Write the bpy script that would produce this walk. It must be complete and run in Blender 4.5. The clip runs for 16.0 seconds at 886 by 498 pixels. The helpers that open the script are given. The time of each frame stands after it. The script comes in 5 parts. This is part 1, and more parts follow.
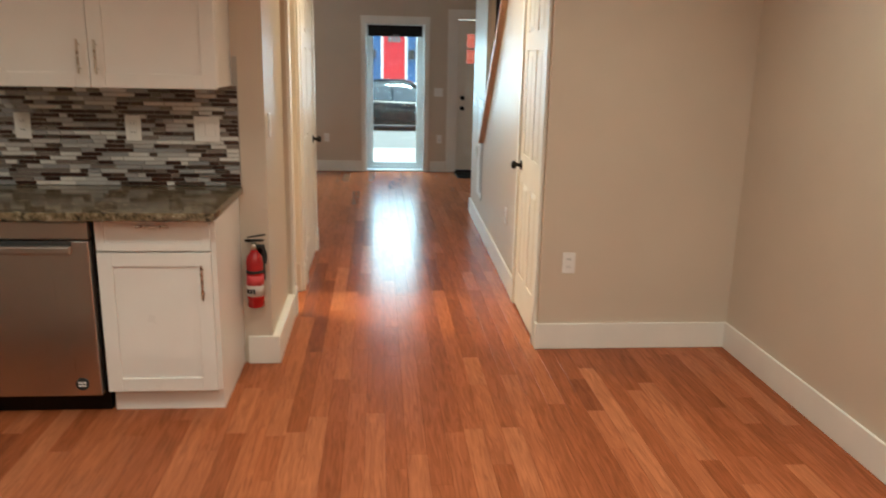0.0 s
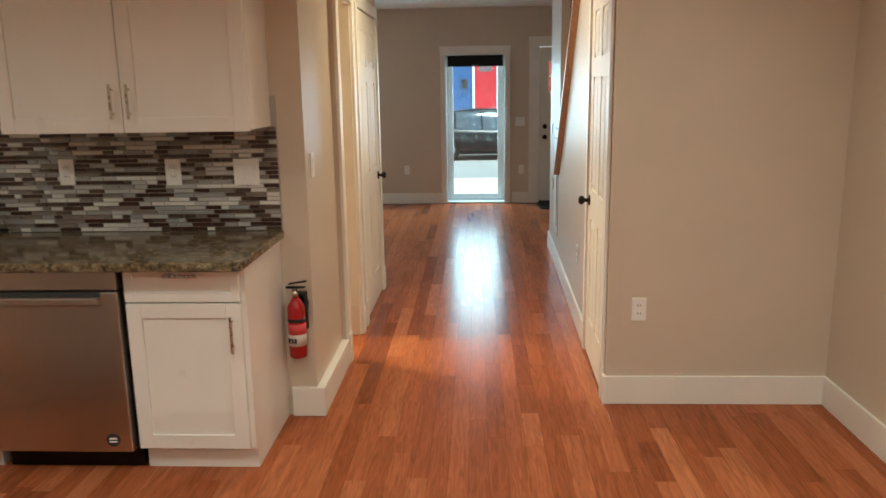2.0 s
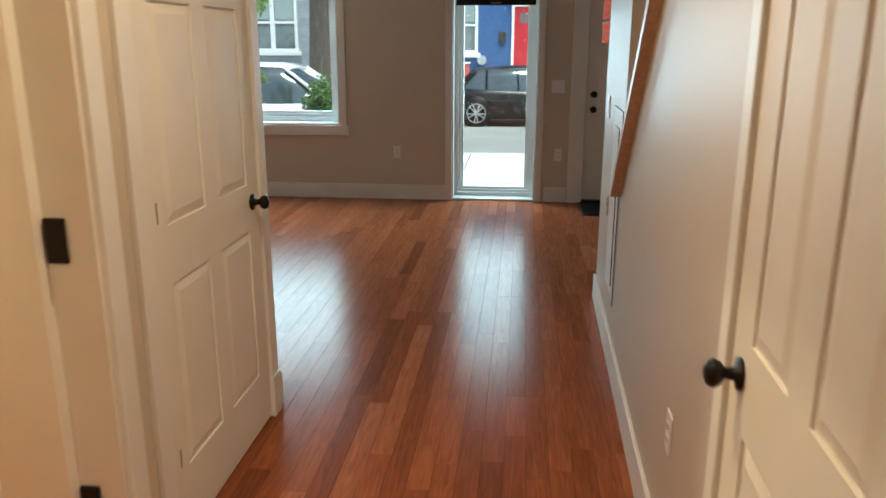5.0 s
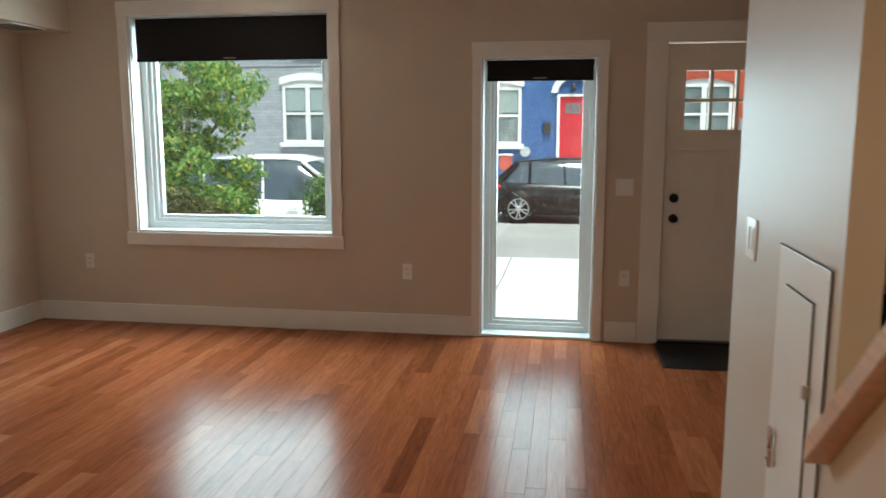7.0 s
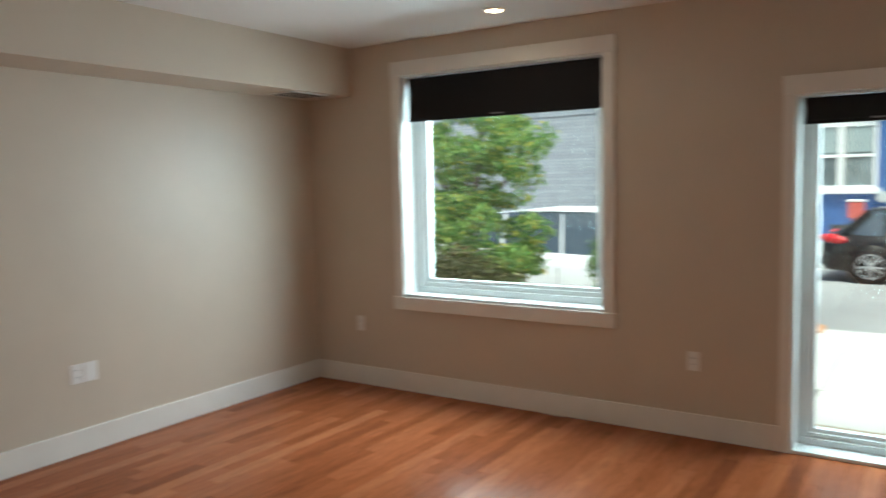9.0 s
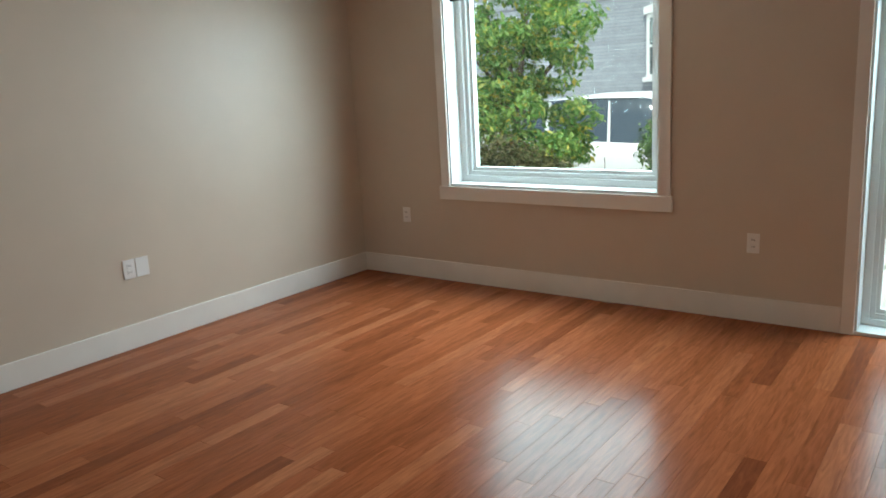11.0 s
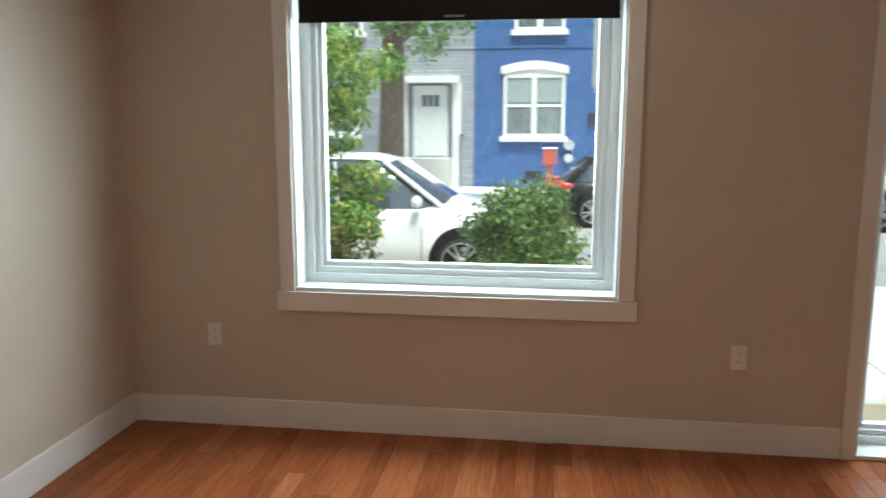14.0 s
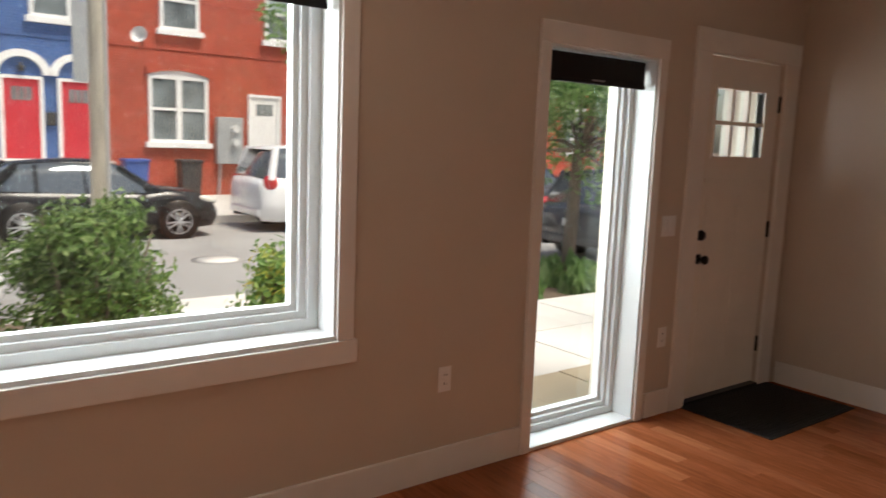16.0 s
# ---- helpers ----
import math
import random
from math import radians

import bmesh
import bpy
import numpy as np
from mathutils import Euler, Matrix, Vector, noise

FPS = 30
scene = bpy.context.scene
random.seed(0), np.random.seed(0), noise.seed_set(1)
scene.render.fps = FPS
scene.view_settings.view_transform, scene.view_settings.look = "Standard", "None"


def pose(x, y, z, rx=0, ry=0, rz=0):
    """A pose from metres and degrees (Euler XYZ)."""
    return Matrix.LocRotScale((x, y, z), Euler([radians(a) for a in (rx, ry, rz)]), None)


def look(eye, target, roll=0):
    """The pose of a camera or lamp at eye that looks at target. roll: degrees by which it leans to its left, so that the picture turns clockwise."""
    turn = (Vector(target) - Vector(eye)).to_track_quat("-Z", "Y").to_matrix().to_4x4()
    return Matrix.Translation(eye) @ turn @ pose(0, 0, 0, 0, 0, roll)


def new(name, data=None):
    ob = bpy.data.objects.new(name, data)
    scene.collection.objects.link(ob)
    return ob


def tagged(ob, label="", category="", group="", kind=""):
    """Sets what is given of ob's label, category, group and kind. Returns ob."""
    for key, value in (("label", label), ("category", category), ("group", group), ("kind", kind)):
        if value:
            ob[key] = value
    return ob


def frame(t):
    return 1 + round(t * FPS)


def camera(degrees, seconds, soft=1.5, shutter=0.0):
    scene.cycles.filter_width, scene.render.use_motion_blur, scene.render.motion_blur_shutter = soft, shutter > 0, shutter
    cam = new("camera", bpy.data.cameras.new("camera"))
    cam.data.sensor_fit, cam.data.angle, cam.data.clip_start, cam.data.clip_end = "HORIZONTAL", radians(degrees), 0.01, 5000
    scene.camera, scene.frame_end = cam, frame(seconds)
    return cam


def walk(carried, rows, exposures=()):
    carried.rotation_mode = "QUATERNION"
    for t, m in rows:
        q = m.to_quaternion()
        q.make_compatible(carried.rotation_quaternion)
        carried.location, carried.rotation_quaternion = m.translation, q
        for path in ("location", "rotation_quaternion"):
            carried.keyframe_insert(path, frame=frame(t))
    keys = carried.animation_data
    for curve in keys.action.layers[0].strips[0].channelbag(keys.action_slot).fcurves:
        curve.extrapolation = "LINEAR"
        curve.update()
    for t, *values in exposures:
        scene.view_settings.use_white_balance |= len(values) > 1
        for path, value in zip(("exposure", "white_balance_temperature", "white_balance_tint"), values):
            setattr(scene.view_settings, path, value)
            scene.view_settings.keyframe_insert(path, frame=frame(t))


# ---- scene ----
cam = camera(60.4, 16.0, shutter=0.4)
PATH = [
    (0, (-0.108, 0.243, 1.532), (0.059, 2.177, 1.048), 1.2),
    (0.5, (0.076, 0.272, 1.572), (0.031, 2.232, 1.175), -1.8),
    (1, (0.158, 0.296, 1.585), (0.083, 2.259, 1.210), -2.9),
    (1.5, (0.137, 0.342, 1.598), (0.021, 2.303, 1.223), -1.9),
    (2, (0.127, 0.538, 1.549), (0.036, 2.492, 1.134), -0.9),
    (2.5, (0.152, 0.944, 1.538), (0.194, 2.886, 1.062), -2.1),
    (3, (0.264, 1.405, 1.509), (0.269, 3.340, 1.002), 0.3),
    (3.5, (0.338, 1.909, 1.489), (0.256, 3.839, 0.971), 1.2),
    (3.7, (0.366, 2.098, 1.497), (0.274, 4.030, 0.987), 1.4),
    (5.8, (0.353, 4.430, 1.474), (0.120, 6.345, 0.946), -0.8),
    (6, (0.347, 4.617, 1.486), (0.147, 6.540, 0.975), -0.2),
    (6.5, (0.306, 5.046, 1.520), (0.088, 6.986, 1.099), 1.0),
    (7, (0.303, 5.481, 1.445), (-0.012, 7.433, 1.149), 0.0),
    (7.5, (0.327, 5.814, 1.486), (-0.082, 7.751, 1.200), -0.9),
    (8, (0.358, 6.090, 1.471), (-0.118, 8.014, 1.203), -1.1),
    (8.5, (0.372, 6.255, 1.519), (-0.317, 8.119, 1.298), -1.4),
    (9, (0.386, 6.335, 1.541), (-0.711, 7.999, 1.368), -1.2),
    (9.2, (0.378, 6.321, 1.545), (-0.860, 7.881, 1.365), -1.4),
    (11.3, (0.264, 6.458, 1.453), (-0.860, 8.043, 0.981), -3.0),
    (11.5, (0.231, 6.533, 1.450), (-0.843, 8.148, 0.961), -3.0),
    (12, (-0.057, 6.729, 1.428), (-1.233, 8.277, 0.957), -0.3),
    (12.5, (-0.365, 6.922, 1.417), (-1.578, 8.437, 0.934), 1.3),
    (13, (-0.785, 7.061, 1.399), (-1.802, 8.722, 0.947), 3.0),
    (13.5, (-1.269, 7.206, 1.455), (-1.943, 9.066, 1.164), 2.9),
    (14, (-1.724, 7.313, 1.518), (-1.987, 9.269, 1.194), 0.1),
    (14.5, (-2.042, 7.487, 1.500), (-1.905, 9.455, 1.173), 2.0),
    (15, (-2.345, 7.692, 1.489), (-1.819, 9.599, 1.197), 2.1),
    (15.5, (-2.638, 7.919, 1.490), (-1.763, 9.691, 1.178), 2.3),
    (16, (-2.829, 8.245, 1.513), (-1.632, 9.822, 1.230), 2.2),
]
EXPOSURES = [(0, 0.58, 5550, -4), (0.5, 0.52, 5550, -4), (2.3, 0.50, 5550, -4), (3.6, 0.24, 5700, 0), (6, 0.10, 6150, 3), (7, 0.27, 6350, 5), (9, 0.27, 6250, 4), (11.5, 0.32, 6200, 3), (13, 0.42, 6100, 2), (14.0, 0.30, 6350, 7), (15.2, 0.04, 7100, 19), (16, -0.02, 7300, 23)]
walk(cam, [(t, look(eye, target, roll)) for t, eye, target, roll in PATH], EXPOSURES)

# ---- light ----
world = bpy.data.worlds.new("overcast_sky")
scene.world = world
world.use_nodes = True
wn = world.node_tree.nodes
sky = wn.new("ShaderNodeTexSky")
sky.sky_type = "NISHITA"
sky.sun_disc = False
sky.sun_elevation = radians(62)
sky.sun_rotation = radians(150)
sky.air_density, sky.dust_density, sky.ozone_density = 1.0, 3.0, 1.0
wn["Background"].inputs["Strength"].default_value = 0.15
world.node_tree.links.new(sky.outputs["Color"], wn["Background"].inputs["Color"])

sun = new("sun", bpy.data.lights.new("sun", "SUN"))
sun.data.energy, sun.data.angle, sun.data.color = 5.0, radians(25), (1.0, 0.95, 0.88)
sun.matrix_world = look((9, 0, 24), (4, 10, 0))


def window_light(name, x, z, w, h, watts):
    lamp = new(name, bpy.data.lights.new(name, "AREA"))
    lamp.data.shape, lamp.data.size, lamp.data.size_y = "RECTANGLE", w, h
    lamp.data.energy, lamp.data.color = watts, (0.80, 0.92, 1.0)
    lamp.matrix_world = look((x, FRONT + 0.62, z), (x, FRONT - 3.4, z - 2.0))
    return lamp


# ---- plan, in metres ----
LEFT, RIGHT, FRONT, TOP = -3.81, 1.94, 10.84, 2.56
KIT_Y, KIT_RIGHT, KIT_BACK = 4.12, 1.82, -1.6
CAB_Y = 3.968
HALL_X = -0.627
STUB_X = -0.652
HALL_END = 6.42
RUN = Matrix.Translation((0.755, KIT_Y, 0)) @ Matrix.Rotation(radians(-1.2), 4, "Z")

window_light("window_light", -2.15, 1.80, 1.9, 1.5, 132)
window_light("window_light", 0.05, 1.50, 1.9, 1.7, 95)


# ---- materials ----
def mat(name, color, rough=0.5, metal=0.0, scale=6.0, amount=0.06, bump=0.0, bump_scale=80.0, stretch=(1, 1, 1), coat=0.0):
    m = bpy.data.materials.new(name)
    m.use_nodes = True
    nt = m.node_tree
    b = nt.nodes["Principled BSDF"]
    b.inputs["Metallic"].default_value = metal
    b.inputs["Coat Weight"].default_value = coat
    tc = nt.nodes.new("ShaderNodeTexCoord")
    mp = nt.nodes.new("ShaderNodeMapping")
    mp.inputs["Scale"].default_value = stretch
    nt.links.new(tc.outputs["Object"], mp.inputs["Vector"])
    n1 = nt.nodes.new("ShaderNodeTexNoise")
    n1.inputs["Scale"].default_value = scale
    n1.inputs["Detail"].default_value = 5
    nt.links.new(mp.outputs["Vector"], n1.inputs["Vector"])
    ramp = nt.nodes.new("ShaderNodeMapRange")
    ramp.inputs["From Min"].default_value, ramp.inputs["From Max"].default_value = 0.3, 0.7
    ramp.inputs["To Min"].default_value, ramp.inputs["To Max"].default_value = 1 - amount, 1 + amount
    nt.links.new(n1.outputs["Fac"], ramp.inputs["Value"])
    hsv = nt.nodes.new("ShaderNodeHueSaturation")
    hsv.inputs["Color"].default_value = (*color, 1)
    nt.links.new(ramp.outputs["Result"], hsv.inputs["Value"])
    nt.links.new(hsv.outputs["Color"], b.inputs["Base Color"])
    rr = nt.nodes.new("ShaderNodeMapRange")
    rr.inputs["To Min"].default_value, rr.inputs["To Max"].default_value = max(0.02, rough - 0.06), min(1, rough + 0.06)
    nt.links.new(n1.outputs["Fac"], rr.inputs["Value"])
    nt.links.new(rr.outputs["Result"], b.inputs["Roughness"])
    if bump:
        n2 = nt.nodes.new("ShaderNodeTexNoise")
        n2.inputs["Scale"].default_value = bump_scale
        n2.inputs["Detail"].default_value = 3
        nt.links.new(mp.outputs["Vector"], n2.inputs["Vector"])
        bp = nt.nodes.new("ShaderNodeBump")
        bp.inputs["Strength"].default_value = bump
        bp.inputs["Distance"].default_value = 0.004
        nt.links.new(n2.outputs["Fac"], bp.inputs["Height"])
        nt.links.new(bp.outputs["Normal"], b.inputs["Normal"])
    return m


def ramp_mat(name, stops, source, rough=0.4, constant=True, grain=None, bump=0.0, coat=0.0):
    """Colour picked per piece at random from stops; grain: (stretch, scale, strength) of wood or stone figure."""
    m = mat(name, (1, 1, 1), rough, 0, 20, 0.05, bump, 120, coat=coat)
    nt = m.node_tree
    b = nt.nodes["Principled BSDF"]
    if source == "object":
        src = nt.nodes.new("ShaderNodeObjectInfo").outputs["Random"]
    elif source == "island":
        src = nt.nodes.new("ShaderNodeNewGeometry").outputs["Random Per Island"]
    else:
        n = nt.nodes.new("ShaderNodeTexNoise")
        n.inputs["Scale"].default_value = source
        n.inputs["Detail"].default_value = 8
        n.inputs["Roughness"].default_value = 0.7
        tc = nt.nodes.new("ShaderNodeTexCoord")
        nt.links.new(tc.outputs["Object"], n.inputs["Vector"])
        src = n.outputs["Fac"]
    cr = nt.nodes.new("ShaderNodeValToRGB")
    cr.color_ramp.interpolation = "CONSTANT" if constant else "LINEAR"
    for k, (p, c) in enumerate(stops):
        e = cr.color_ramp.elements[k] if k < 2 else cr.color_ramp.elements.new(p)
        e.position, e.color = p, (*c, 1)
    nt.links.new(src, cr.inputs["Fac"])
    hsv = nt.nodes["Hue/Saturation/Value"]
    nt.links.new(cr.outputs["Color"], hsv.inputs["Color"])
    if grain:
        geo = nt.nodes.new("ShaderNodeNewGeometry")
        mp = nt.nodes.new("ShaderNodeMapping")
        mp.inputs["Scale"].default_value = grain[0]
        nt.links.new(geo.outputs["Position"], mp.inputs["Vector"])
        add = nt.nodes.new("ShaderNodeVectorMath")
        nt.links.new(mp.outputs["Vector"], add.inputs[0])
        nt.links.new(src, add.inputs[1])
        n = nt.nodes.new("ShaderNodeTexNoise")
        n.inputs["Scale"].default_value = grain[1]
        n.inputs["Detail"].default_value = 6
        n.inputs["Distortion"].default_value = 1.2
        nt.links.new(add.outputs["Vector"], n.inputs["Vector"])
        r = nt.nodes.new("ShaderNodeMapRange")
        r.inputs["From Min"].default_value, r.inputs["From Max"].default_value = 0.3, 0.7
        r.inputs["To Min"].default_value, r.inputs["To Max"].default_value = 1 - grain[2], 1 + grain[2]
        nt.links.new(n.outputs["Fac"], r.inputs["Value"])
        nt.links.new(r.outputs["Result"], hsv.inputs["Value"])
    return m


def glass_mat(name, tint=(1, 1, 1), gloss=0.08):
    m = bpy.data.materials.new(name)
    m.use_nodes = True
    nt = m.node_tree
    nt.nodes.clear()
    out = nt.nodes.new("ShaderNodeOutputMaterial")
    mix = nt.nodes.new("ShaderNodeMixShader")
    tr = nt.nodes.new("ShaderNodeBsdfTransparent")
    gl = nt.nodes.new("ShaderNodeBsdfGlossy")
    tr.inputs["Color"].default_value = (*tint, 1)
    gl.inputs["Roughness"].default_value = 0.02
    mix.inputs["Fac"].default_value = gloss
    nt.links.new(tr.outputs[0], mix.inputs[1])
    nt.links.new(gl.outputs[0], mix.inputs[2])
    nt.links.new(mix.outputs[0], out.inputs["Surface"])
    return m


def brick_mat(name, color, mortar, rough=0.8, w=0.22, h=0.075):
    m = mat(name, color, rough, 0, 3, 0.12)
    nt = m.node_tree
    b = nt.nodes["Principled BSDF"]
    tc = nt.nodes.new("ShaderNodeTexCoord")
    mp = nt.nodes.new("ShaderNodeMapping")
    mp.inputs["Rotation"].default_value = (radians(-90), 0, 0)
    nt.links.new(tc.outputs["Object"], mp.inputs["Vector"])
    br = nt.nodes.new("ShaderNodeTexBrick")
    br.inputs["Color1"].default_value = (*color, 1)
    br.inputs["Color2"].default_value = (*[c * 0.8 for c in color], 1)
    br.inputs["Mortar"].default_value = (*mortar, 1)
    br.inputs["Scale"].default_value = 1.0
    br.inputs["Brick Width"].default_value = w
    br.inputs["Row Height"].default_value = h
    br.inputs["Mortar Size"].default_value = 0.010
    nt.links.new(mp.outputs["Vector"], br.inputs["Vector"])
    nt.links.new(br.outputs["Color"], nt.nodes["Hue/Saturation/Value"].inputs["Color"])
    bp = nt.nodes.new("ShaderNodeBump")
    bp.inputs["Strength"].default_value = 0.8
    bp.inputs["Distance"].default_value = 0.01
    bp.invert = True
    nt.links.new(br.outputs["Fac"], bp.inputs["Height"])
    nt.links.new(bp.outputs["Normal"], b.inputs["Normal"])
    return m


def glow_mat(name, color, strength):
    m = mat(name, color)
    b = m.node_tree.nodes["Principled BSDF"]
    b.inputs["Emission Color"].default_value = (*color, 1)
    b.inputs["Emission Strength"].default_value = strength
    return m


WALL = mat("greige_wall_paint", (0.60, 0.515, 0.415), 0.43, 0, 3, 0.025, 0.12, 220)
CEIL = mat("white_ceiling_paint", (0.80, 0.79, 0.76), 0.8, 0, 2, 0.02, 0.1, 160)
TRIM = mat("white_trim_paint", (0.80, 0.77, 0.71), 0.42, 0, 5, 0.03, 0.05, 60)
DOORP = mat("cream_door_paint", (0.80, 0.75, 0.66), 0.50, 0, 5, 0.03, 0.05, 60)
CABP = mat("white_cabinet_paint", (0.80, 0.77, 0.73), 0.3, 0, 4, 0.02, 0.03, 90)
VINYL = mat("white_vinyl", (0.72, 0.75, 0.745), 0.35, 0, 6, 0.02)
BLACK = mat("black_metal", (0.012, 0.011, 0.010), 0.35, 0.6, 30, 0.15)
BLIND = mat("black_blind_fabric", (0.006, 0.006, 0.007), 0.9, 0, 40, 0.1, 0.2, 900)
PLATE = mat("white_plastic", (0.82, 0.81, 0.78), 0.3, 0, 10, 0.02)
SLOT = mat("dark_slot", (0.03, 0.03, 0.03), 0.6)
STEEL = mat("brushed_steel", (0.56, 0.52, 0.48), 0.30, 1.0, 5, 0.012, 0.006, 8, (160, 160, 1.2))
NICKEL = mat("brushed_nickel", (0.55, 0.50, 0.43), 0.28, 1.0, 40, 0.06)
RUBBER = mat("black_rubber", (0.015, 0.015, 0.016), 0.75, 0, 20, 0.2, 0.4, 200)
RED = mat("red_enamel", (0.38, 0.010, 0.013), 0.25, 0, 12, 0.06)
LABEL = mat("label_paper", (0.75, 0.74, 0.72), 0.5)
LABELR = mat("red_label_print", (0.6, 0.06, 0.07), 0.5)
OAK = mat("varnished_cap_wood", (0.58, 0.38, 0.26), 0.35, 0, 4, 0.15, 0.2, 40, (14, 1, 14))
# Tread stain; also colours the added sheet standing for the dark stairwell.
DARK_TREAD_VOID = mat("dark_tread_and_void", (0.03, 0.017, 0.01), 0.4, 0, 6, 0.3)
GRANITE = ramp_mat("granite", [(0.36, (0.015, 0.013, 0.01)), (0.48, (0.125, 0.092, 0.05)), (0.58, (0.24, 0.19, 0.115)), (0.72, (0.45, 0.41, 0.33))], 38.0, 0.10, False)
WOOD_STOPS = [(0.0, (0.20, 0.056, 0.021)), (0.06, (0.27, 0.078, 0.028)), (0.45, (0.325, 0.098, 0.036)), (0.75, (0.36, 0.113, 0.043)), (0.97, (0.42, 0.148, 0.062))]
PLANK = ramp_mat("cherry_plank", WOOD_STOPS, "object", 0.22, False, ((11, 0.9, 11), 5.0, 0.24), 0.04)
PLANKS = ramp_mat("cherry_planks", WOOD_STOPS, "island", 0.22, False, ((11, 0.9, 11), 5.0, 0.24), 0.04)
for m in (PLANK, PLANKS):
    m.node_tree.nodes["Principled BSDF"].inputs["Specular IOR Level"].default_value = 0.075
TILE = ramp_mat("mosaic_tile", [(0.0, (0.045, 0.022, 0.016)), (0.27, (0.20, 0.17, 0.15)), (0.45, (0.46, 0.45, 0.44)), (0.60, (0.08, 0.055, 0.042)), (0.70, (0.30, 0.30, 0.30)), (0.84, (0.66, 0.65, 0.62))], "object", 0.16, True)
GROUT = mat("grey_grout", (0.40, 0.37, 0.33), 0.8)
GLASS = glass_mat("window_glass", (0.94, 1.0, 0.985), 0.05)
CARGLASS = mat("tinted_car_glass", (0.10, 0.125, 0.14), 0.05, 0.5, 3, 0.05, coat=1.0)
PANE = mat("dark_house_pane", (0.15, 0.18, 0.19), 0.05, 0.0, 1.2, 0.5)
BULB = glow_mat("lamp_glow", (1.0, 0.74, 0.45), 12.0)


# ---- mesh helpers ----
def box(bm, x0, x1, y0, y1, z0, z1, bevel=0.0):
    r = bmesh.ops.create_cube(bm, size=1.0)
    m = Matrix.LocRotScale(((x0 + x1) / 2, (y0 + y1) / 2, (z0 + z1) / 2), None, (abs(x1 - x0), abs(y1 - y0), abs(z1 - z0)))
    bmesh.ops.transform(bm, matrix=m, verts=r["verts"])
    if bevel:
        edges = list({e for v in r["verts"] for e in v.link_edges})
        bmesh.ops.bevel(bm, geom=edges, offset=bevel, segments=2, affect="EDGES", profile=0.6)
    return bm


def B(*a, bevel=0.0):
    bm = bmesh.new()
    for k in range(0, len(a), 6):
        box(bm, *a[k:k + 6], bevel=bevel)
    return bm


def cyl(bm, p, q, r0, r1=None, seg=20):
    p, q = Vector(p), Vector(q)
    d = q - p
    m = Matrix.Translation((p + q) / 2) @ d.to_track_quat("Z", "Y").to_matrix().to_4x4()
    bmesh.ops.create_cone(bm, cap_ends=True, segments=seg, radius1=r0, radius2=r0 if r1 is None else r1, depth=d.length, matrix=m)
    return bm


def C(p, q, r0, r1=None, seg=20):
    return cyl(bmesh.new(), p, q, r0, r1, seg)


def turned(profile, axis_from, axis_to, seg=24):
    """A turned solid: profile is (share along the axis, radius)."""
    bm = bmesh.new()
    a, b = Vector(axis_from), Vector(axis_to)
    rot = (b - a).to_track_quat("Z", "Y").to_matrix()
    rings = []
    for s, r in profile:
        c = a.lerp(b, s)
        rings.append([bm.verts.new(c + rot @ Vector((r * math.cos(k * math.tau / seg), r * math.sin(k * math.tau / seg), 0))) for k in range(seg)])
    for u, v in zip(rings, rings[1:]):
        for k in range(seg):
            bm.faces.new((u[k], u[(k + 1) % seg], v[(k + 1) % seg], v[k]))
    bm.faces.new(rings[0][::-1])
    bm.faces.new(rings[-1])
    for f in bm.faces:
        f.smooth = True
    return bm


def prism(poly, axis, a, b):
    """A polygon given in the other two axes, pushed from a to b along the axis."""
    bm = bmesh.new()

    def at(p, v):
        return {"x": (v, p[0], p[1]), "y": (p[0], v, p[1]), "z": (p[0], p[1], v)}[axis]
    lo = [bm.verts.new(at(p, a)) for p in poly]
    hi = [bm.verts.new(at(p, b)) for p in poly]
    n = len(poly)
    bm.faces.new(lo[::-1])
    bm.faces.new(hi)
    for k in range(n):
        bm.faces.new((lo[k], lo[(k + 1) % n], hi[(k + 1) % n], hi[k]))
    bmesh.ops.recalc_face_normals(bm, faces=bm.faces)
    return bm


def mesh_of(name, bm, material, smooth=False):
    me = bpy.data.meshes.new(name)
    if smooth:
        for f in bm.faces:
            f.smooth = True
    bm.to_mesh(me)
    bm.free()
    me.materials.append(material)
    return me


def solid(name, bm, material, label="", category="", group="", kind="", smooth=False):
    return tagged(new(name, mesh_of(name, bm, material, smooth)), label, category, group, kind)


def structure(name, bm, material, label, m=None):
    ob = solid(name, bm, material, label, name.split("_")[0], "", "structure")
    if m is not None:
        ob.matrix_world = m
    return ob


def thing(name, x=0, y=0, z=0, rz=0, label="", category="", group="", kind=""):
    ob = tagged(new(name), label, category, group, kind)
    ob.matrix_world = pose(x, y, z, 0, 0, rz)
    return ob


def part(name, bm, material, parent, label="", smooth=False):
    ob = new(name, mesh_of(name, bm, material, smooth))
    ob.parent = parent
    return tagged(ob, label)


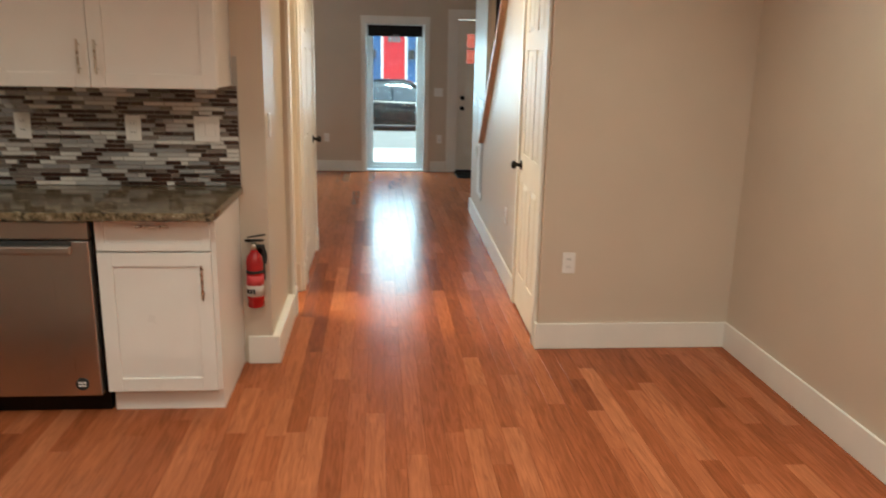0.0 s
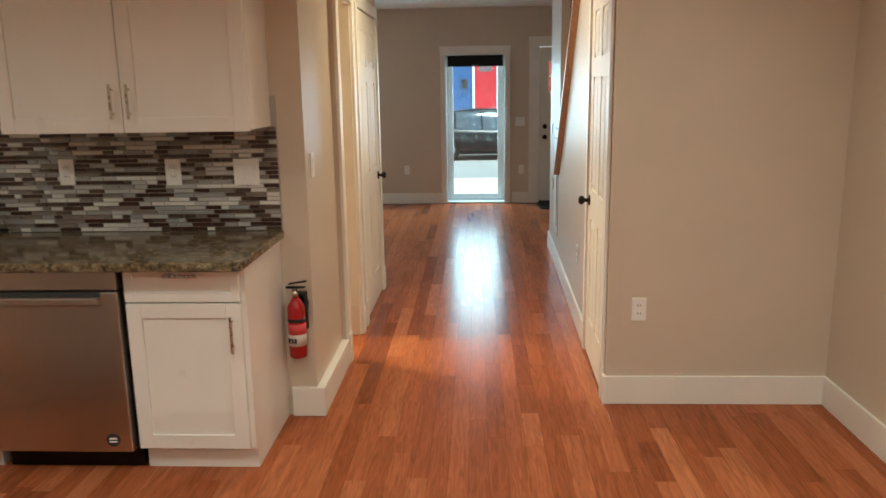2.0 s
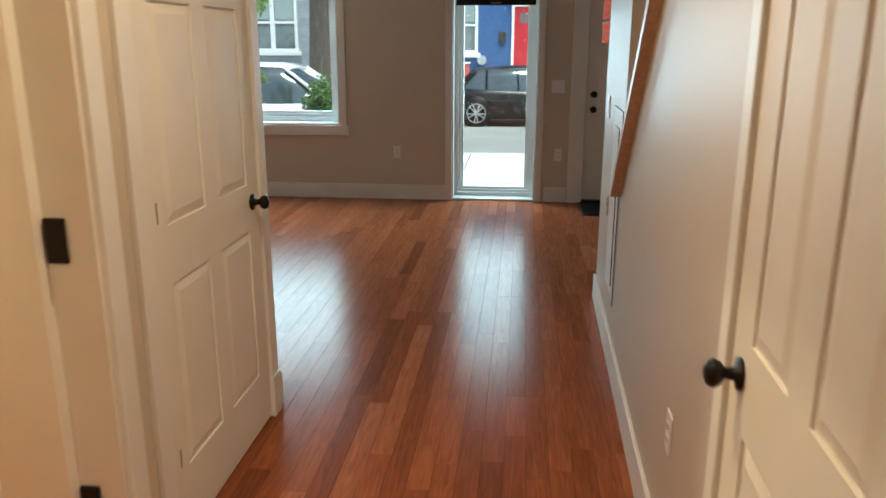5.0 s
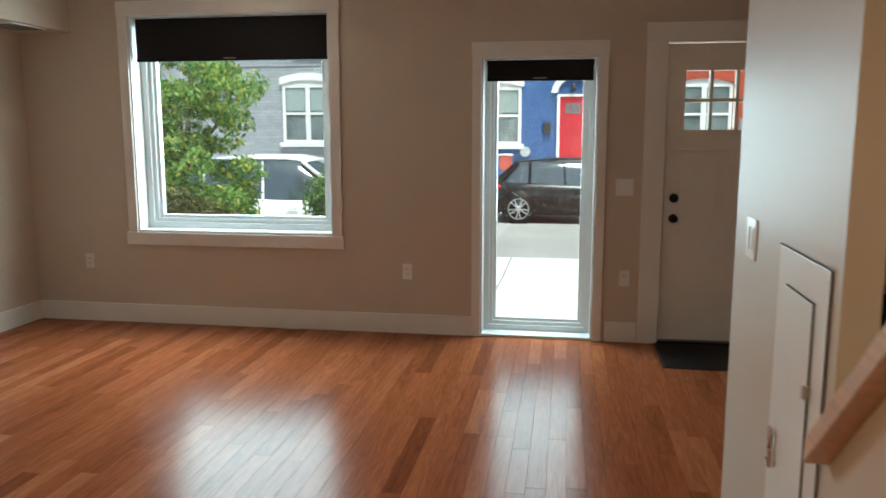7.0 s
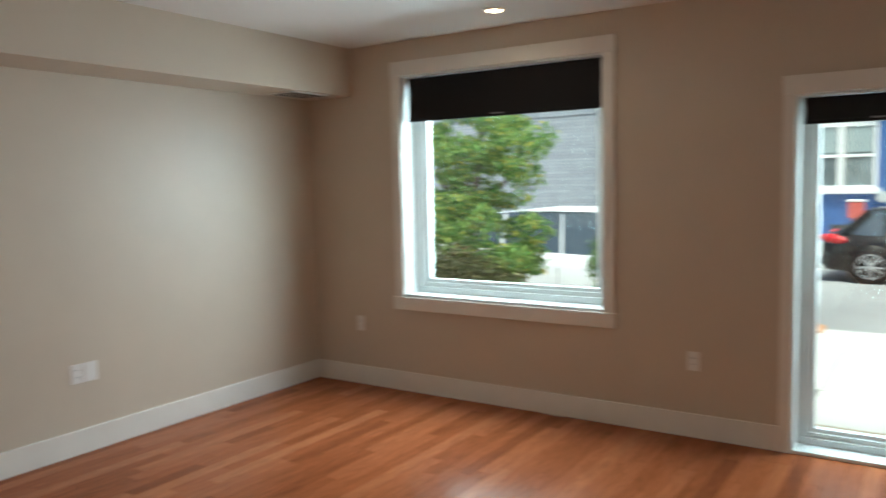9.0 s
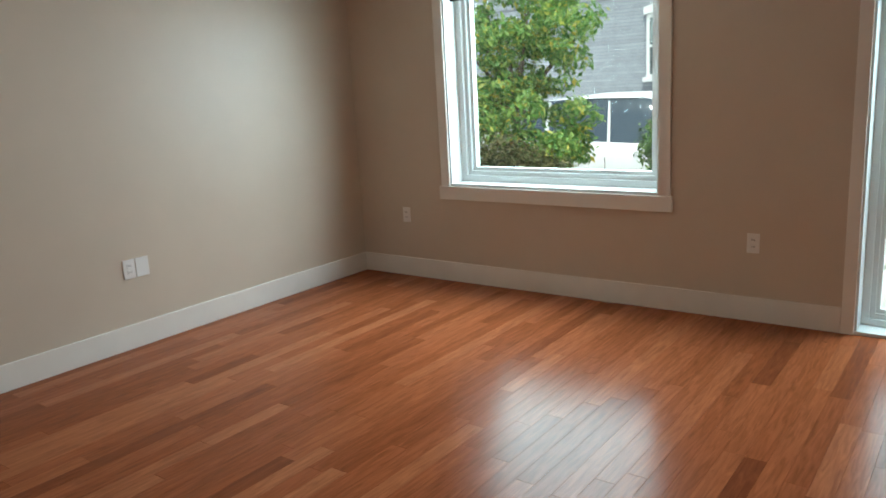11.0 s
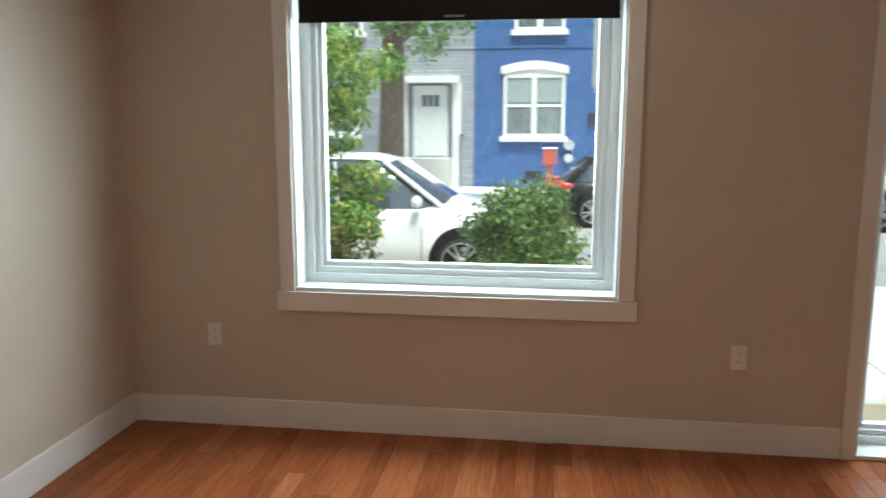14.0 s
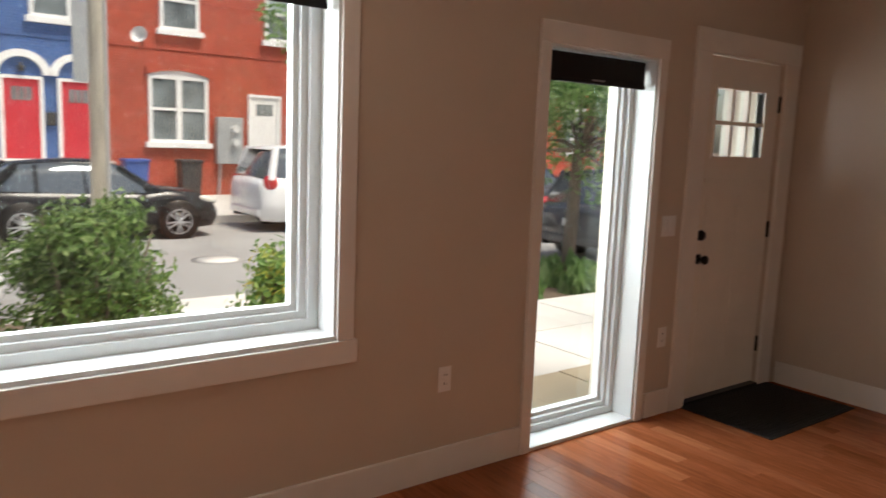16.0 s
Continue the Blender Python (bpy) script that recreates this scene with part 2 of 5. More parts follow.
# ---- walls, floor, ceiling ----
W0, W1, WZ0, WZ1 = -2.925, -1.380, 0.71, 2.315   # picture window opening
N0, N1, NZ1 = -0.290, 0.505, 1.975               # narrow window opening
D0, D1, DZ1 = 0.955, 1.745, 2.055                # front door opening
TH = 0.32
F1 = FRONT + TH
structure("wall_front", B(LEFT - 0.2, W0, FRONT, F1, -0.3, 2.9, W0, W1, FRONT, F1, -0.3, WZ0, W0, W1, FRONT, F1, WZ1, 2.9,
                          W1, N0, FRONT, F1, -0.3, 2.9, N0, N1, FRONT, F1, -0.3, 0.0, N0, N1, FRONT, F1, NZ1, 2.9, N1, D0, FRONT, F1, -0.3, 2.9,
                          D0, D1, FRONT, F1, -0.3, 0.0, D0, D1, FRONT, F1, DZ1, 2.9, D1, RIGHT + 0.2, FRONT, F1, -0.3, 2.9), WALL, "greige painted front wall with window openings")
structure("wall_left", B(LEFT - 0.2, LEFT, HALL_END - 0.12, FRONT, -0.1, 2.9), WALL, "greige painted side wall of living room")
structure("wall_right", B(RIGHT, RIGHT + 0.2, KIT_Y, FRONT, -0.1, 5.2), WALL, "greige painted wall beside stairs and front door")
structure("wall_back_of_room", B(LEFT, HALL_X - 0.12, HALL_END - 0.12, HALL_END, 0, 2.9), WALL, "plain back wall of living room")
# hall's left wall: doorway, short pier, closed door
A0, A1, E0, E1 = 4.75, 5.21, 5.44, 6.31
structure("wall_hall_left", prism([(A0 - 0.08, 0), (A0, 0), (A0, 2.05), (A1, 2.05), (A1, 0), (E0, 0), (E0, 2.05), (E1, 2.05), (E1, 0), (HALL_END, 0), (HALL_END, 2.9), (A0 - 0.08, 2.9)], "x", HALL_X - 0.12, HALL_X), WALL, "greige painted hall wall with two doorways")
structure("wall_hall_pier", B(HALL_X - 0.12, STUB_X, CAB_Y, A0 - 0.08, 0, 2.9), WALL, "greige painted wall end beside kitchen cabinets")
structure("wall_cabinets", B(-3.9, HALL_X - 0.12, CAB_Y, CAB_Y + 0.12, 0, 2.9), WALL, "greige painted kitchen wall behind cabinets")
structure("wall_kitchen_stub", B(0.756, KIT_RIGHT, KIT_Y, KIT_Y + 0.12, 0, 2.9), WALL, "greige painted kitchen wall beside hall")
structure("wall_kitchen_right", B(KIT_RIGHT, KIT_RIGHT + 0.18, KIT_BACK, KIT_Y + 0.12, 0, 2.9), WALL, "greige painted kitchen side wall")
structure("wall_kitchen_left", B(-3.9, -3.75, KIT_BACK, CAB_Y, 0, 2.9), WALL, "plain kitchen side wall")
structure("wall_kitchen_back", B(-3.9, KIT_RIGHT + 0.18, KIT_BACK - 0.15, KIT_BACK, 0, 2.9), WALL, "plain kitchen back wall")
structure("wall_side_room", B(-2.3, -2.2, CAB_Y + 0.12, HALL_END - 0.12, 0, 2.9), WALL, "plain wall of side room")
# hall's right wall, along the stairs
K0, K1, P0, L = 0.10, 0.80, 2.85, 3.86
structure("wall_hall_right", prism([(0, 0), (K0, 0), (K0, 2.06), (K1, 2.06), (K1, 0), (L, 0), (L, 2.9), (P0, 2.9), (P0, 0.815), (0.98, 2.55), (0.98, 2.9), (0, 2.9)], "x", 0, 0.07), WALL, "greige painted wall with sloping gap beside stairs", RUN)
structure("wall_above_stairs", B(0.86, 0.97, KIT_Y + 0.12, 8.0, 2.9, 5.2, 0.97, RIGHT, 8.0, 8.1, 2.561, 5.2, 0.97, RIGHT, KIT_Y + 0.12, KIT_Y + 0.2, 2.0, 5.2), WALL, "plain stairwell walls")
structure("ceiling", B(LEFT - 0.2, 0.84, KIT_BACK, F1, TOP, TOP + 0.3, 0.84, RIGHT + 0.1, 8.0, F1, TOP, TOP + 0.3, 0.84, RIGHT + 0.1, KIT_BACK, KIT_Y + 0.12, TOP, TOP + 0.3, 0.84, RIGHT + 0.1, KIT_Y, 8.1, 5.2, 5.3), CEIL, "flat white painted ceiling")
structure("soffit", B(LEFT, -3.39, HALL_END, FRONT, 2.205, TOP), WALL, "boxed greige soffit along side wall")
structure("floor", B(-3.9, RIGHT, KIT_BACK, FRONT, -0.2, -0.012), mat("subfloor", (0.05, 0.02, 0.01), 0.7), "dark subfloor beneath cherry planks")


def moulding(name, x0, x1, y0, y1, h, m=None, side="y"):
    bm = bmesh.new()
    box(bm, x0, x1, y0, y1, 0.0, h, bevel=0.004)
    return structure(name, bm, TRIM, "tall flat white painted baseboard", m)


BH = 0.145
moulding("baseboard", LEFT + 0.016, -0.357, FRONT - 0.016, FRONT, BH)
moulding("baseboard", 0.593, 0.81, FRONT - 0.016, FRONT, BH)
moulding("baseboard", LEFT, LEFT + 0.016, HALL_END, FRONT, BH)
moulding("baseboard", RIGHT - 0.016, RIGHT, 8.1, FRONT - 0.03, BH)
moulding("baseboard", -0.77, HALL_X + 0.016, CAB_Y - 0.020, CAB_Y, BH)
moulding("baseboard", STUB_X, HALL_X + 0.016, CAB_Y, A0 - 0.075, BH)
moulding("baseboard", 0.739, KIT_RIGHT, KIT_Y - 0.016, KIT_Y, BH)
moulding("baseboard", KIT_RIGHT - 0.016, KIT_RIGHT, KIT_BACK, KIT_Y - 0.016, BH)
moulding("baseboard", -0.016, 0, 0.87, L + 0.016, BH, RUN)
moulding("baseboard", 0, 0.07, L, L + 0.016, BH, RUN)
moulding("baseboard", HALL_X, HALL_X + 0.016, E1 + 0.075, HALL_END + 0.016, BH)
moulding("baseboard", -0.016, 0, -0.02, 0.03, BH, RUN)


def casing(name, x0, x1, z1, w, y0, y1, apron=None, wt=None, z0=0.0):
    """Flat boards round an opening of a wall that faces -y."""
    bm = bmesh.new()
    wt = w if wt is None else wt
    box(bm, x0 - w, x0, y0, y1, z0, z1, bevel=0.003)
    box(bm, x1, x1 + w, y0, y1, z0, z1, bevel=0.003)
    box(bm, x0 - w - 0.004, x1 + w + 0.004, y0 - 0.003, y1, z1, z1 + wt, bevel=0.003)
    if apron:
        box(bm, x0 - w - 0.014, x1 + w + 0.014, y0 - 0.008, y1, z0 - apron, z0, bevel=0.003)
    return structure(name, bm, TRIM, "flat white painted casing boards")


casing("trim_window", W0, W1, WZ1, 0.074, FRONT - 0.02, FRONT, apron=0.095, z0=WZ0, wt=0.10)
casing("trim_narrow_window", N0, N1, NZ1, 0.064, FRONT - 0.02, FRONT, wt=0.10)
casing("trim_front_door", D0, D1, DZ1, 0.14, FRONT - 0.02, FRONT, wt=0.125)


def side_casing(name, x0, x1, y0, y1, z1, w, m=None):
    bm = bmesh.new()
    box(bm, x0, x1, y0 - w, y0, 0, z1, bevel=0.003)
    box(bm, x0, x1, y1, y1 + w, 0, z1, bevel=0.003)
    box(bm, x0, x1, y0 - w, y1 + w, z1, z1 + w, bevel=0.003)
    for y in (y0 - w, y1):
        box(bm, x0, x1 + 0.006 if x1 > 0 or x0 < -0.3 else x1, y - 0.003, y + w + 0.003, 0, BH + 0.03, bevel=0.003)
    return structure(name, bm, TRIM, "white painted door casing with plinth blocks", m)


side_casing("trim_doorway", HALL_X, HALL_X + 0.018, A0, A1, 2.05, 0.075)
side_casing("trim_hall_door", HALL_X, HALL_X + 0.018, E0, E1, 2.05, 0.075)
side_casing("trim_closet_door", -0.018, 0.0, K0, K1, 2.06, 0.06, RUN)
structure("trim_doorway_jamb", B(HALL_X - 0.12, HALL_X, A0, A0 + 0.015, 0, 2.05, HALL_X - 0.12, HALL_X, A1 - 0.015, A1, 0, 2.05, HALL_X - 0.12, HALL_X, A0, A1, 2.035, 2.05), DOORP, "cream painted door jamb")


# ---- windows ----
def window(name, x0, x1, z0, z1, rim, label):
    w = thing(name, 0, 0, 0, 0, label, "window", "", "structure")
    y = FRONT + 0.13
    part("jamb_lining", B(x0, x0 + 0.012, FRONT - 0.004, y + 0.1, z0 + 0.02, z1 - 0.012, x1 - 0.012, x1, FRONT - 0.004, y + 0.1, z0 + 0.02, z1 - 0.012, x0, x1, FRONT - 0.004, y + 0.1, z1 - 0.012, z1), VINYL, w)
    part("window_sill", B(x0, x1, FRONT - 0.012, y + 0.1, z0, z0 + 0.02, bevel=0.003), VINYL, w)
    a0, a1, b0, b1 = x0 + 0.012, x1 - 0.012, z0 + 0.02, z1 - 0.012
    for k, (s, yy, r) in enumerate(((0.0, y, rim * 0.45), (rim * 0.45, y + 0.022, rim * 0.3), (rim * 0.75, y + 0.045, rim * 0.25))):
        u0, u1, v0, v1 = a0 + s, a1 - s, b0 + s, b1 - s
        part("window_frame" if k == 0 else "sash" if k == 1 else "glazing_bead",
             B(u0, u0 + r, yy, y + 0.09, v0, v1, u1 - r, u1, yy, y + 0.09, v0, v1, u0 + r, u1 - r, yy, y + 0.09, v0, v0 + r, u0 + r, u1 - r, yy, y + 0.09, v1 - r, v1), VINYL, w)
    g = part("pane", B(a0 + rim, a1 - rim, y + 0.065, y + 0.071, b0 + rim, b1 - rim), GLASS, w, "clear window glass")
    g.visible_shadow = False
    return w


window("window_1", W0, W1, WZ0, WZ1, 0.10, "large fixed white vinyl picture window")
window("window_2", N0, N1, 0.0, NZ1, 0.085, "tall narrow white vinyl floor-length window")


def blind(x0, x1, z0, z1, label):
    b = thing("roller_blind", (x0 + x1) / 2, FRONT + 0.075, z1, 0, label, "blind", "blinds in the windows")
    h = (x1 - x0) / 2
    part("roller_tube", C((-h, 0, -0.022), (h, 0, -0.022), 0.02, seg=24), BLIND, b, smooth=False)
    part("fabric", B(-h + 0.004, h - 0.004, -0.024, -0.021, z0 - z1 + 0.02, -0.01), BLIND, b)
    part("bottom_bar", B(-h + 0.002, h - 0.002, -0.029, -0.015, z0 - z1, z0 - z1 + 0.022, bevel=0.003), BLIND, b)
    part("pull_tab", B(-0.045, 0.045, -0.034, -0.03, z0 - z1 + 0.016, z0 - z1 + 0.024), mat("clear_tab", (0.25, 0.25, 0.26), 0.3), b, "small pale plastic pull tab")
    part("bracket", B(-h - 0.006, -h, -0.03, 0.03, -0.05, -0.002), VINYL, b)
    part("bracket", B(h, h + 0.006, -0.03, 0.03, -0.05, -0.002), VINYL, b)
    return b


blind(W0 + 0.03, W1 - 0.03, 1.985, WZ1 - 0.014, "black roller blind rolled partly down over the large window")
blind(N0 + 0.03, N1 - 0.03, 1.815, NZ1 - 0.014, "black roller blind rolled up at the narrow window")


# ---- doors ----
def knob(parent, p, d, r=0.027, name="door_knob"):
    p, d = Vector(p), Vector(d)
    return part(name, turned([(0, 0.030), (0.10, 0.030), (0.16, 0.012), (0.45, 0.011), (0.55, r * 0.8), (0.75, r), (0.92, r * 0.8), (1, r * 0.3)], p, p + d * 0.065), BLACK, parent, "black metal knob")


def six_panel_door(name, m, width, height, label, knob_at, hinges=True):
    """A slab in the local y-z plane; its face looks along -x."""
    d = tagged(new(name), label, "door", "", "structure")
    d.matrix_world = m
    st, mid = 0.11, 0.10
    pw = (width - 2 * st - mid) / 2
    rows = ((0.22, 0.80), (0.97, 1.58), (1.68, height - 0.12))
    bm = bmesh.new()
    box(bm, 0.006, 0.03, 0, width, 0, height)
    for y0, y1 in ((0, st), (st + pw, st + pw + mid), (width - st, width)):
        box(bm, 0, 0.036, y0, y1, 0, height)
    zs = [0] + [v for r in rows for v in r] + [height]
    for z0, z1 in zip(zs[0::2], zs[1::2]):
        for y0 in (st, st + pw + mid):
            box(bm, 0, 0.036, y0, y0 + pw, z0, z1)
    part("slab", bm, DOORP, d)
    for z0, z1 in rows:
        for y0 in (st, st + pw + mid):
            b2 = bmesh.new()
            c0 = [(0.0065, y0 + 0.004, z0 + 0.004), (0.0065, y0 + pw - 0.004, z0 + 0.004), (0.0065, y0 + pw - 0.004, z1 - 0.004), (0.0065, y0 + 0.004, z1 - 0.004)]
            c1 = [(-0.001, y0 + 0.034, z0 + 0.034), (-0.001, y0 + pw - 0.034, z0 + 0.034), (-0.001, y0 + pw - 0.034, z1 - 0.034), (-0.001, y0 + 0.034, z1 - 0.034)]
            u = [b2.verts.new(c) for c in c0]
            v = [b2.verts.new(c) for c in c1]
            b2.faces.new(v)
            for k in range(4):
                b2.faces.new((u[k], u[(k + 1) % 4], v[(k + 1) % 4], v[k]))
            bmesh.ops.recalc_face_normals(b2, faces=b2.faces)
            part("raised_panel", b2, DOORP, d)
    knob(d, (0, knob_at, 0.90), (-1, 0, 0))
    return d


six_panel_door("door_hall", Matrix.Translation((HALL_X + 0.006, E1 - 0.004, 0.012)) @ Matrix.Rotation(math.pi, 4, "Z"), E1 - E0 - 0.008, 2.03, "closed cream six-panel door with black knob", 0.07)
six_panel_door("door_closet", RUN @ Matrix.Translation((-0.006, K0 + 0.003, 0.012)), K1 - K0 - 0.006, 2.04, "closed cream six-panel closet door with black knob", K1 - K0 - 0.07)
side = tagged(new("door_side_room"), "cream painted door standing open into side room", "door", "", "structure")
side.matrix_world = Matrix.Translation((HALL_X - 0.125, A1 - 0.03, 0.012)) @ Matrix.Rotation(radians(82), 4, "Z")
part("slab", B(-0.018, 0.018, 0, 0.6, 0, 2.02, bevel=0.002), DOORP, side)
for z in (0.32, 1.03, 1.78):
    h = part("hinge", B(HALL_X - 0.118, HALL_X - 0.068, A1 - 0.027, A1 - 0.013, z - 0.055, z + 0.055, bevel=0.004), BLACK, side, "black door hinge")
    h.matrix_parent_inverse = side.matrix_world.inverted()
fl = tagged(new("trim_plinth"), "cream fluted plinth block at foot of door jamb", "trim", "", "structure")
part("block", B(HALL_X - 0.06, HALL_X, A1 - 0.024, A1 - 0.0155, 0, 0.20, bevel=0.002), DOORP, fl)
for k in range(5):
    xx = HALL_X - 0.054 + k * 0.011
    part("flute", B(xx, xx + 0.0055, A1 - 0.029, A1 - 0.0235, 0.004, 0.196, bevel=0.001), DOORP, fl)
for z in (0.25, 1.0):
    solid("door_stop_pin", B(HALL_X + 0.004, HALL_X + 0.007, E0 + 0.055, E0 + 0.06, z, z + 0.06), BLACK, "thin black latch mark beside door", "latch")

fd = tagged(new("door_front"), "closed cream front door with six small panes", "door", "", "structure")
fd.matrix_world = pose(D0 + 0.006, FRONT + 0.02, 0.03)
FWd, FHt = D1 - D0 - 0.012, 2.015
g0, g1, h0, h1 = 0.115, 0.615, 1.45, 1.84
part("slab", B(0, g0, 0, 0.045, 0, FHt, g1, FWd, 0, 0.045, 0, FHt, g0, g1, 0, 0.045, 0, h0, g0, g1, 0, 0.045, h1, FHt), DOORP, fd)
for x0, x1, z0, z1 in ((0.10, FWd / 2 - 0.04, 0.20, 1.22), (FWd / 2 + 0.04, FWd - 0.10, 0.20, 1.22)):
    part("panel", B(x0, x1, -0.004, 0, z0, z1, bevel=0.002), DOORP, fd)
part("shelf_rail", B(0.06, FWd - 0.06, -0.012, 0, 1.30, 1.325, bevel=0.003), DOORP, fd)
part("lite_frame", B(g0 - 0.015, g0, -0.01, 0.055, h0 - 0.015, h1 + 0.015, g1, g1 + 0.015, -0.01, 0.055, h0 - 0.015, h1 + 0.015, g0, g1, -0.01, 0.055, h0 - 0.015, h0, g0, g1, -0.01, 0.055, h1, h1 + 0.015), DOORP, fd)
for k in (1, 2):
    xx = g0 + (g1 - g0) * k / 3
    part("muntin", B(xx - 0.011, xx + 0.011, -0.006, 0.05, h0, h1), DOORP, fd)
part("muntin", B(g0, g1, -0.005, 0.049, (h0 + h1) / 2 - 0.011, (h0 + h1) / 2 + 0.011), DOORP, fd)
for i in range(3):
    for j in range(2):
        p = part("pane", B(g0 + (g1 - g0) * i / 3 + 0.005, g0 + (g1 - g0) * (i + 1) / 3 - 0.005, 0.02, 0.025, h0 + (h1 - h0) * j / 2 + 0.003, h0 + (h1 - h0) * (j + 1) / 2 - 0.003), GLASS, fd)
        p.visible_shadow = False
knob(fd, (0.07, 0, 0.85), (0, -1, 0), 0.028)
part("deadbolt", turned([(0, 0.031), (0.6, 0.031), (0.8, 0.026), (1, 0.022)], (0.07, 0, 0.99), (0.07, -0.028, 0.99)), BLACK, fd, "round black deadbolt")
for z in (0.25, 1.0, 1.78):
    part("hinge", B(FWd - 0.002, FWd + 0.014, -0.016, 0.01, z - 0.05, z + 0.05, bevel=0.003), BLACK, fd, "black hinge")
part("threshold", B(-0.006, FWd + 0.006, -0.04, 0.2, -0.03, -0.006, bevel=0.004), BLACK, fd, "dark metal threshold")

mat_ob = thing("door_mat", 1.40, 10.56, 0, 0, "black ribbed rubber mat before front door", "mat")
part("base", B(-0.47, 0.47, -0.31, 0.31, 0.0, 0.006, bevel=0.002), RUBBER, mat_ob)
for k in range(24):
    y = -0.29 + k * 0.0252
    part("rib", B(-0.455, 0.455, y - 0.006, y + 0.006, 0.006, 0.011), RUBBER, mat_ob)


# ---- stairs ----
stairs = thing("staircase", 0, 0, 0, 0, "enclosed staircase with dark treads and white risers", "stairs", "", "structure")
RISE, GO, FOOT = 0.19, 0.202, 8.50
SX = 0.985
for k in range(13):
    y = FOOT - GO * k
    part("tread", B(SX - 0.012, RIGHT - 0.002, y - GO - 0.005, y + 0.03, RISE * (k + 1) - 0.03, RISE * (k + 1), bevel=0.005), DARK_TREAD_VOID, stairs)
    part("riser", B(SX, RIGHT - 0.002, y - 0.012, y, RISE * k + 0.001, RISE * (k + 1) - 0.03), TRIM, stairs)
PITCH = 0.88
for k in range(11):
    z = 0.47 + k * 0.163
    part("side_board", prism([(7.14, z), (7.14 - 0.13, z + 0.13 * PITCH + 0.142), (5.75, z + 0.142 + PITCH * 1.39), (5.75, z + PITCH * 1.39)], "x", 0.944, 0.966), TRIM, stairs, "sloping white painted side board")
# Dark sheet added for the black, unlit stairwell beyond the boards.
part("void_sheet", B(0.967, 0.972, 5.75, 8.3, 0.02, 2.55), DARK_TREAD_VOID, stairs, "added dark sheet behind side boards, for unlit stairwell")
cap = structure("stair_cap", prism([(0.98, 2.545), (1.01, 2.575), (P0 + 0.005, 0.865), (P0 + 0.005, 0.815)], "x", -0.045, 0.09), OAK, "sloping varnished wood cap on knee wall", RUN)
# access panel in the hall wall
ap = tagged(new("access_panel"), "white painted access panel with slim black gaps", "panel", "", "structure")
ap.matrix_world = RUN
part("panel_frame", B(-0.005, 0, P0 + 0.055, P0 + 0.44, 0.30, 1.185, bevel=0.002), TRIM, ap)
part("shadow_gap", B(-0.0055, -0.002, P0 + 0.050, P0 + 0.053, 0.28, 1.185, -0.0055, -0.002, P0 + 0.050, P0 + 0.44, 1.185, 1.188), SLOT, ap)
part("panel_door", B(-0.009, -0.005, P0 + 0.14, P0 + 0.37, 0.35, 1.10, bevel=0.002), TRIM, ap)
part("shadow_gap", B(-0.0095, -0.0055, P0 + 0.1365, P0 + 0.139, 0.35, 1.10, -0.0095, -0.0055, P0 + 0.134, P0 + 0.35, 1.101, 1.104), SLOT, ap)
part("latch", B(-0.024, -0.014, P0 + 0.355, P0 + 0.38, 0.65, 0.75, bevel=0.004), NICKEL, ap, "small worn metal latch")
part("latch", B(-0.02, -0.008, P0 + 0.13, P0 + 0.145, 0.9, 0.93, bevel=0.002), NICKEL, ap)


# ---- outlets and switches ----
def plate(name, m, w, h, kind, label):
    """A wall plate in the local x-z plane that looks along -y."""
    p = tagged(new(name), label, "outlet" if "outlet" in name else "switch", "wall plates")
    p.matrix_world = m
    part("cover", B(-w / 2, w / 2, -0.006, 0, -h / 2, h / 2, bevel=0.0025), PLATE, p)
    n = max(1, round(w / 0.075))
    for k in range(n):
        x = (k - (n - 1) / 2) * 0.046
        if kind == "outlet":
            for z in (-0.02, 0.02):
                part("socket", B(x - 0.016, x + 0.016, -0.008, -0.005, z - 0.014, z + 0.014, bevel=0.003), PLATE, p)
                part("slot", B(x - 0.008, x - 0.005, -0.0088, -0.0078, z - 0.004, z + 0.006, x + 0.005, x + 0.008, -0.0088, -0.0078, z - 0.004, z + 0.006), SLOT, p)
        elif kind == "switch":
            part("rocker", B(x - 0.016, x + 0.016, -0.009, -0.005, -0.033, 0.033, bevel=0.003), PLATE, p)
    return p


def facing(x, y, z, rz=0):
    return pose(x, y, z, 0, 0, rz)


OUT = "white duplex outlet plate on the wall"
plate("outlet", facing(-3.355, FRONT, 0.475), 0.07, 0.115, "outlet", OUT)
plate("outlet", facing(-0.825, FRONT, 0.46), 0.07, 0.115, "outlet", OUT)
plate("outlet", facing(0.72, FRONT, 0.455), 0.07, 0.115, "outlet", "white outlet plate beside front door")
plate("light_switch", facing(0.70, FRONT, 1.09), 0.12, 0.115, "switch", "white double switch plate beside front door")
plate("outlet", facing(LEFT, 8.793, 0.475, 90), 0.074, 0.115, "outlet", "white outlet plate, one of a pair")
plate("blank_outlet", facing(LEFT, 8.878, 0.475, 90), 0.084, 0.115, "blank", "white blank plate beside outlet")
plate("outlet", facing(0.905, KIT_Y, 0.485), 0.07, 0.115, "outlet", OUT)
plate("light_switch", facing(STUB_X, 4.10, 1.20, 90), 0.07, 0.115, "switch", "white single switch plate in hall")
plate("light_switch", RUN @ facing(0, P0 + 0.77, 1.155, -90), 0.115, 0.115, "switch", "white double switch plate on stair wall end")
plate("outlet", RUN @ facing(0, 1.33, 0.47, -90), 0.07, 0.115, "outlet", "white outlet plate low on hall wall")


